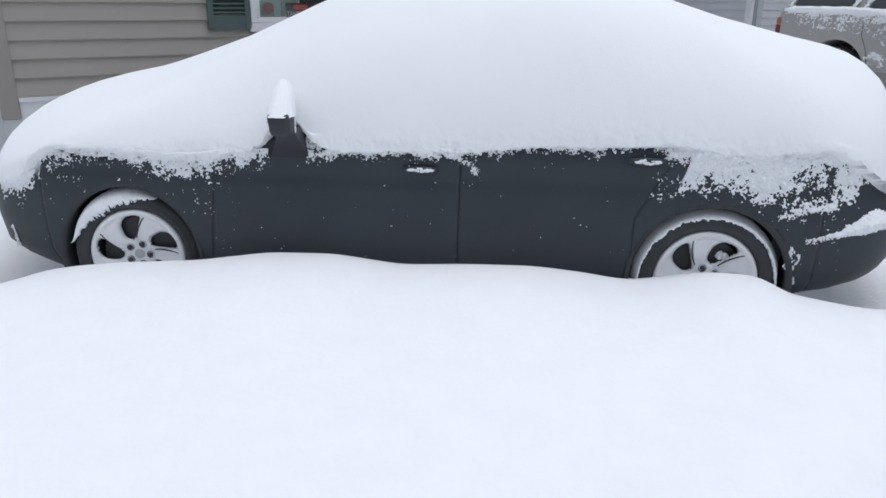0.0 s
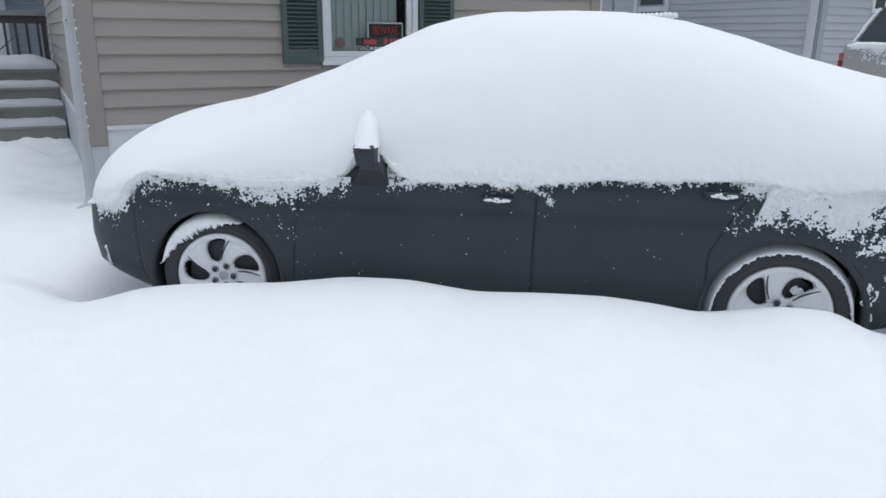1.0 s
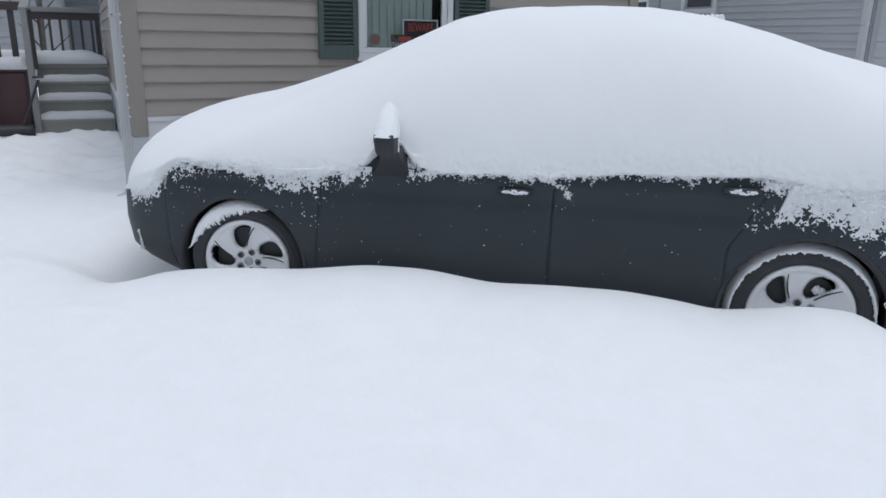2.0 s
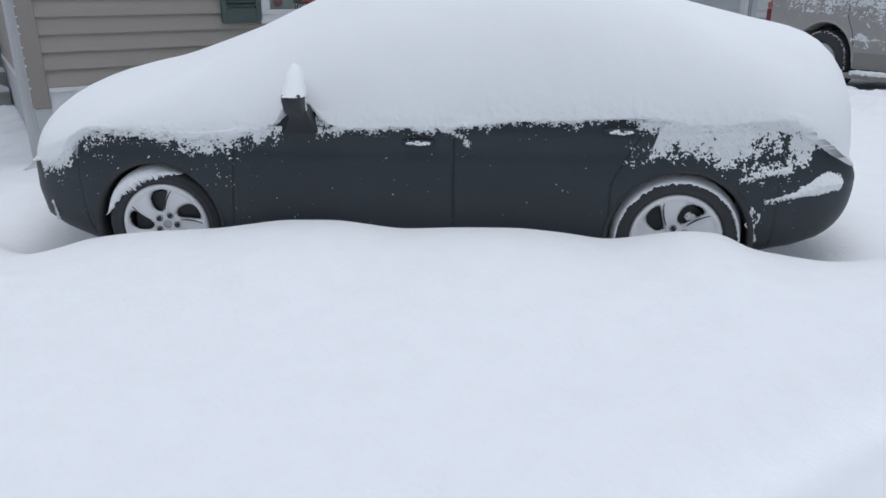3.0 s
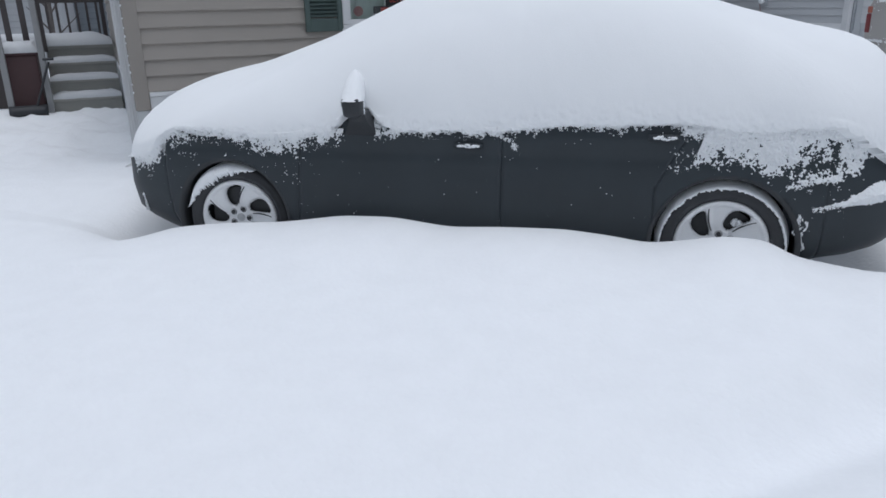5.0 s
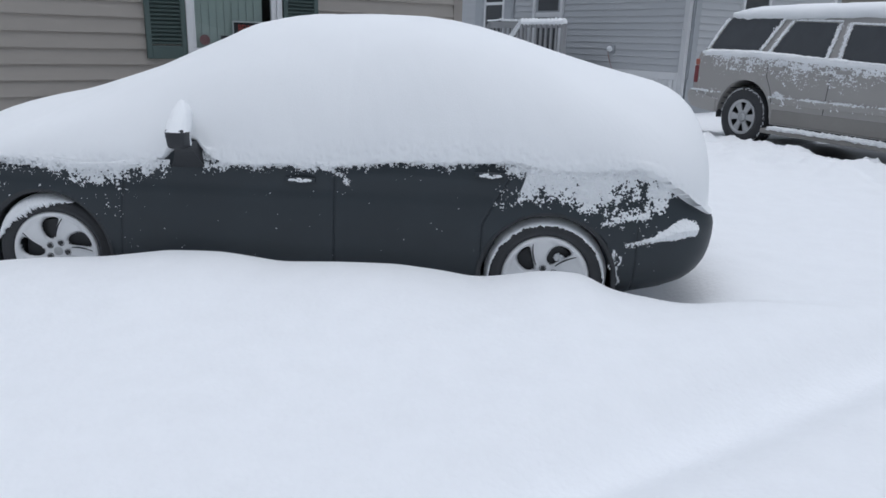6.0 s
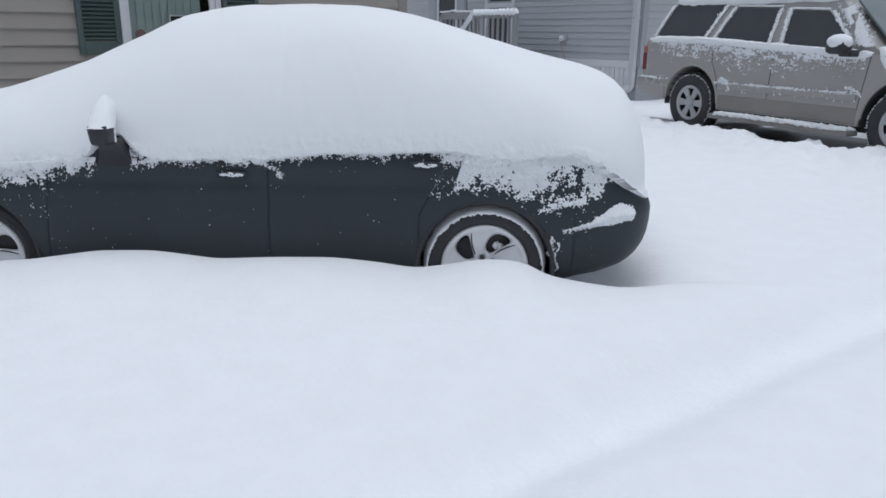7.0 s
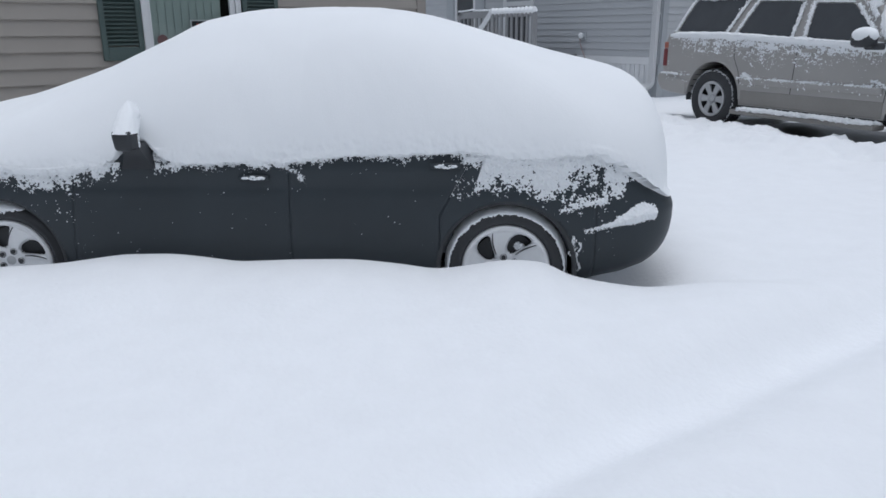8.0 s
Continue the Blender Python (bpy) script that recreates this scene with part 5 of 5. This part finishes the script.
# snow on the truck
rows = []
for k in range(61):
    x = -0.58 + 2.50 * k / 60
    endfall = min(1, (k + 0.3) / 7) ** 0.5 * min(1, (60.3 - k) / 6) ** 0.5
    th = 0.085 * endfall * (1 + 0.15 * nz(x * 2, 5))
    drop = (0.05 + 0.03 * nz(x * 3.1, 9) + 0.02 * nz(x * 11, 3)) * endfall
    base = 1.775
    row = []
    for y, z in ((0.22, base - 0.075 - drop), (0.185, base - 0.06 - drop * 0.6), (0.19, base - 0.02), (0.32, base + 0.55 * th), (0.45, base + 0.85 * th), (0.97, base + th + 0.02), (1.5, base + 0.85 * th), (1.64, base + 0.5 * th), (1.72, base - 0.06)):
        row.append((x, y + 0.008 * nz(x * 6, y * 6), z + 0.008 * nz(x * 7, y * 7, 2)))
    rows.append(row)
v, fcs = sheet(rows)
ob = raw("roof_snow", v, fcs, M_SNOW, smooth=True, label="slab of snow on the truck's roof", category="snow", kind="stuff")
ob.matrix_world = TRUCK
rows = []
for k in range(41):
    x = 2.56 + 1.28 * k / 40
    f = min(1, k / 4) ** 0.5 * min(1, (40.2 - k) / 5) ** 0.5
    zb = 1.18 - 0.095 * (x - 2.56)
    lowedge = 0.24 + 0.06 * nz(x * 5, 2) + 0.03 * nz(x * 14, 4)
    rows.append([(x, y, z) for y, z in ((0.0, zb - lowedge * f), (-0.012, zb - 0.6 * lowedge * f), (0.05, zb + 0.01), (0.15, zb + 0.06 * f), (0.97, zb + 0.10 * f), (1.8, zb + 0.05 * f), (1.93, zb - 0.06))])
v, fcs = sheet(rows)
ob = raw("hood_snow", v, fcs, M_SNOW, smooth=True, label="snow lying on the truck's bonnet", category="snow", kind="stuff")
ob.matrix_world = TRUCK
sp = []
r3 = random.Random(17)
for _ in range(260):      # on the side moulding
    x = r3.uniform(0.5, 2.42)
    if nz(x * 4, 8) < -0.15:
        continue
    r = r3.uniform(0.004, 0.010)
    sp.append((x, -0.02, 0.70 + r3.gauss(0, 0.008), r * 2, r, r * 0.8))
for cx in (0.57, 2.34):
    for k in range(60):
        t = r3.random()
        r = r3.uniform(0.006, 0.012)
        sp.append((cx - 0.08 + 0.2 * t, -0.01, 0.76 - 0.09 * t * t + r3.gauss(0, 0.008), r, r * 0.5, r))
for _ in range(700):      # on the running board
    x = r3.uniform(0.5, 2.43)
    if nz(x * 3, 18) < -0.25:
        continue
    r = r3.uniform(0.02, 0.04)
    sp.append((x, r3.uniform(-0.145, 0.0), 0.322 + r3.uniform(0, 0.012), r * 1.4, r, r * 0.6))
for pts in (((0.12, 1.27), (0.33, 1.70)), ((1.15, 1.20), (1.16, 1.60)), ((0.27, 1.25), (0.46, 1.64)), ((1.32, 1.19), (1.29, 1.6)), ((2.18, 1.26), (1.86, 1.56)), ((-0.84, 1.27), (-0.66, 1.68)), ((0.5, 1.645), (1.15, 1.625)), ((1.3, 1.60), (1.8, 1.58))):
    for _ in range(420):  # rime on the pillars
        t = r3.random()
        x = pts[0][0] + (pts[1][0] - pts[0][0]) * t + r3.gauss(0, 0.014)
        z = pts[0][1] + (pts[1][1] - pts[0][1]) * t
        r = r3.uniform(0.004, 0.009)
        sp.append((x, cabin_y(z) - 0.016, z, r, r * 0.5, r * 1.4))
for _ in range(3200):     # packed snow on the windscreen pillar
    t = r3.random()
    x = 2.40 - 0.42 * t + r3.gauss(0, 0.045)
    z = 1.19 + 0.45 * t
    if nz(x * 9, z * 9, 61) < -0.25:
        continue
    r = r3.uniform(0.004, 0.009)
    sp.append((x, cabin_y(z) - 0.014, z, r, r * 0.5, r * 1.4))
for _ in range(120):
    t = r3.random()
    sp.append((-0.99 + 0.3 * t, -0.0, 0.705, 0.02, 0.03, 0.012))


def truck_cover(X, Z):
    belt = 1.235 - 0.046 * np.maximum(0, X)
    d = belt - Z
    F = np.where(d < 0.03, 0.75, 0.36 - 3.0 * d)
    F += 0.5 * lattice(X, Z, 2.3, 5) - 0.25 * np.clip((0.1 - X) / 0.5, 0, 1) * (d > 0.07)
    F += 0.45 * gauss2(X, Z, 0.75, 1.08, 0.3, 0.05) + 0.5 * gauss2(X, Z, 1.75, 1.06, 0.28, 0.06) + 0.45 * streak(X, Z, -0.35, 1.02, 0.40, 0.985, 0.02) + 0.3 * gauss2(X, Z, -0.1, 1.1, 0.35, 0.05)
    F = np.where(Z < 0.74, -0.42 + 0.5 * np.exp(-((Z - 0.70) / 0.012) ** 2), np.where(d > 0.38, -1.2, F))
    F += 1.1 * (streak(X, Z, 0.47, 0.73, 0.60, 0.725, 0.022) + streak(X, Z, 0.60, 0.725, 0.68, 0.63, 0.011))
    n = 0.5 * lattice(X, Z * 2.0 + 0.3 * X, 8, 31) + 0.55 * lattice(X, Z * 1.5, 24, 32) + 0.75 * lattice(X, Z, 62, 33)
    F = np.where(d < -0.012, -2.0, F)
    return F * (np.abs(X - 0.78) < 1.66) + n - 0.18 - 2.0 * (np.hypot(X, Z - 0.42) < 0.50)


ob = crust("windblown_snow", -0.88, 2.44, 0.60, 1.245, 0.0065, truck_cover, lambda x, z: -0.001 if z > 0.71 else -0.022, thick=0.014, lift=0.0, label="sheets of windblown snow plastered on the truck's doors")
ob.matrix_world = TRUCK
ob = clumps("windblown_snow", sp, M_SNOW, seed=12, label="streaks of windblown snow stuck to the truck's flank", category="snow", kind="stuff")
ob.matrix_world = TRUCK
rows = []
for k in range(161):
    x = -0.86 + 3.36 * k / 160
    zb = 1.245 - 0.048 * max(0, x)
    f = min(1, k / 4, (160 - k) / 4)
    low = (0.035 + 0.03 * nz(x * 2.5, 4) + 0.018 * nz(x * 9, 6) + 0.012 * nz(x * 25, 7)) * f
    up = (0.025 + 0.012 * nz(x * 4, 9) + 0.008 * nz(x * 14, 2)) * f
    rows.append([(x, 0.0, zb - low - 0.03), (x, -0.012, zb - low - 0.022), (x, -0.016, zb - 0.02), (x, 0.01, zb + 0.4 * up), (x, 0.055, zb + up), (x, 0.09, zb + up * 0.9)])
v, fcs = sheet(rows)
ob = raw("belt_snow", v, fcs, M_SNOW, smooth=True, label="drift of snow along the truck's window ledge", category="snow", kind="stuff")
ob.matrix_world = TRUCK
bm = bmesh.new()
bmesh.ops.create_uvsphere(bm, u_segments=20, v_segments=12, radius=1, matrix=pose(2.245, -0.2, 1.225) @ Matrix.Diagonal((0.135, 0.11, 0.085, 1)))
for vtx in bm.verts:
    vtx.co += Vector((0.006, 0.004, 0.006)) * nz(vtx.co.x * 20, vtx.co.y * 20, vtx.co.z * 20)
ob = part("mirror_snow", bm, M_SNOW, None, label="rounded snow on the truck's door mirror", category="snow", smooth=True)
ob.matrix_world = TRUCK

# ---- side steps and deck of the taupe house ----
steps = thing("steps", TAN, label="grey wooden side steps with snow on each tread", category="steps")
SX0, SX1, SY = -0.95, -0.135, 3.85
for k in range(4):
    zt = 0.25 + 0.205 * (k + 1)
    y0 = SY + 0.26 * k
    part("riser", box(SX0, SX1, y0, y0 + 0.03, zt - 0.235, zt - 0.03, 0.004), M_STEP, steps)
    if k < 3:
        part("tread", box(SX0 - 0.02, SX1, y0 - 0.025, y0 + 0.27, zt - 0.035, zt, 0.006), M_STEP, steps)
part("stringer", box(SX0 - 0.03, SX0, SY + 0.02, SY + 1.1, 0.1, 0.42, 0.004), M_STEP, steps)
DZ = 1.07
deck = thing("deck", TAN, label="dark wooden side deck with baluster railing", category="deck")
part("deck_floor", box(-1.9, -0.135, SY + 0.75, 6.2, DZ - 0.05, DZ, 0.006), M_STEP, deck)
part("deck_fascia", box(-1.9, SX0 - 0.04, SY + 0.74, SY + 0.77, 0.1, DZ - 0.05), M_DECKBROWN, deck)
RY = 6.1
part("top_rail", box(-1.02, -0.14, RY - 0.05, RY + 0.05, 1.72, 1.79, 0.006), M_DECKGREY, deck)
part("rail_board", box(-1.02, -0.14, RY - 0.02, RY + 0.02, 1.62, 1.72, 0.004), M_DECKBROWN, deck)
one = None
for k in range(6):
    m = pose(-0.93 + 0.135 * k, RY, 0)
    if one is None:
        one = part("baluster", box(-0.017, 0.017, -0.017, 0.017, DZ, 1.63, 0.003), M_DECKBROWN, deck)
        one.matrix_basis = m
    else:
        share("baluster", one, m, deck)
part("end_post", box(-0.21, -0.15, RY - 0.04, RY + 0.04, DZ, 1.75, 0.004), M_DECKBROWN, deck)
# front railing of the deck left of the steps
FY2 = SY + 0.72
part("front_top_rail", box(-2.2, -0.98, FY2 - 0.04, FY2 + 0.04, 1.70, 1.80, 0.006), M_DECKBROWN, deck)
for k in range(7):
    x = -2.1 + 0.19 * k
    part("wide_baluster", box(x - 0.035, x + 0.035, FY2 - 0.02, FY2 + 0.02, 1.0, 1.72, 0.004), M_DECKBROWN, deck)
bm = box(-1.0, -0.93, SY - 0.06, SY + 0.01, 0.1, 1.72, 0.008)
part("newel_post", bm, M_DECKGREY, deck, "pale weathered newel post")
part("newel_post", box(-1.43, -1.36, SY - 0.06, SY + 0.01, 0.1, 1.5, 0.008), M_DECKGREY, deck)
bm = box(-0.05, 0.05, -0.02, 0.02, 0, 1.15, 0.006)
hr = part("handrail", bm, M_DECKGREY, deck)
hr.matrix_basis = pose(-0.965, SY, 1.70, -80)
# snow on the treads and deck


def tread_snow(x0, x1, y0, y1, z, h, seed):
    rows = []
    ny, nx = 12, 40
    for j in range(ny + 1):
        row = []
        for i in range(nx + 1):
            u, w = i / nx, j / ny
            e = min(1, 6 * min(u, 1 - u) + 0.15) ** 0.5 * min(1, 4 * w + 0.2) ** 0.5
            row.append((x0 + (x1 - x0) * u, y0 + (y1 - y0) * w + 0.012 * nz(u * 6, seed) * (1 - w), z + h * e * (1 + 0.14 * nz(u * 4 + seed, w * 2)) + 0.006 * nz(u * 18, w * 8, seed)))
        rows.append(row)
    rows.insert(0, [(p[0], p[1] - 0.004, z - 0.003) for p in rows[0]])
    v, fcs = sheet(rows)
    ob = raw("tread_snow", v, fcs, M_TROD_SHADED, smooth=True, label="trodden snow lying on a step, its grey deepened for shade", category="snow", group="snow on the steps", kind="stuff")
    ob.matrix_world = TAN


for k in range(3):
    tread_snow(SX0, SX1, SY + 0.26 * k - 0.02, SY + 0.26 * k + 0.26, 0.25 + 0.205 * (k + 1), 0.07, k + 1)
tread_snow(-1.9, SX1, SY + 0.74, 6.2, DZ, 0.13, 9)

# maroon bin and snow shovel beside the steps
storage = thing("storage_bin", TAN, label="maroon plastic storage bin topped with snow", category="bin")
part("bin_body", box(-1.40, -1.03, SY + 0.1, SY + 0.55, 0.25, 1.0, 0.02), M_BIN, storage)
part("bin_lid", box(-1.42, -1.01, SY + 0.08, SY + 0.57, 1.0, 1.03, 0.01), M_BIN, storage)
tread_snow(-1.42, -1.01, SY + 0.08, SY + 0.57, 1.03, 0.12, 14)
shovel = thing("snow_shovel", TAN, label="snow shovel with a dark curved blade leaning on the rail", category="shovel")
rows = []
for k in range(9):
    t = k / 8
    rows.append([(-1.42 + 0.42 * t, SY - 0.12 - 0.06 * math.sin(math.pi * w), 0.27 + 0.14 * w) for w in (0, 0.25, 0.5, 0.75, 1.0)])
v, fcs = sheet(rows)
bl = raw("blade", v, fcs, M_BLACKPLASTIC, shovel, "dark plastic blade", smooth=True)
bl.modifiers.new("thickness", "SOLIDIFY").thickness = 0.008
part("shaft", rod((-1.12, SY - 0.13, 0.38), (-0.90, SY - 0.1, 0.92), 0.014), M_DARKMETAL, shovel)
part("grip", rod((-0.96, SY - 0.1, 0.95), (-0.84, SY - 0.1, 0.95), 0.014), M_BLACKPLASTIC, shovel)

# neighbours beyond the deck
sh = far_house("shed", TAN @ pose(-6.2, 15.0, 0, 0, 0, -6), 5.2, 4.0, 2.55, M_SHED, "grey shed with a snow-covered gable roof")
bh = far_house("house", TAN @ pose(-1.3, 17.0, 0, 0, 0, 10), 6.0, 5.0, 2.5, M_BLUEGREY, "blue-grey house under a snowy roof")
tagged(sh, category="shed")
trunk = thing("tree", TAN @ pose(-1.2, 12.0, 0), label="bare young tree beyond the deck", category="tree")
part("trunk", rod((0, 0, 0.1), (0.08, 0.1, 2.4), 0.07, r2=0.04), M_BARK, trunk)
for k in range(9):
    a = k * 2.4
    z = 0.9 + 0.17 * k
    part("limb", rod((0.03, 0.05, z), (0.03 + 0.6 * math.cos(a), 0.05 + 0.6 * math.sin(a), z + 0.55), 0.022, seg=7, r2=0.006), M_BARK, trunk)

# unseen plain house, added to close the street behind the walk and cut sky light
sky_blocker = far_house("house", pose(9, -12.5, 0, 0, 0, 180), 18.0, 5.0, 4.0, M_BEIGE, "unseen plain sided house added to block low light from the lane side")
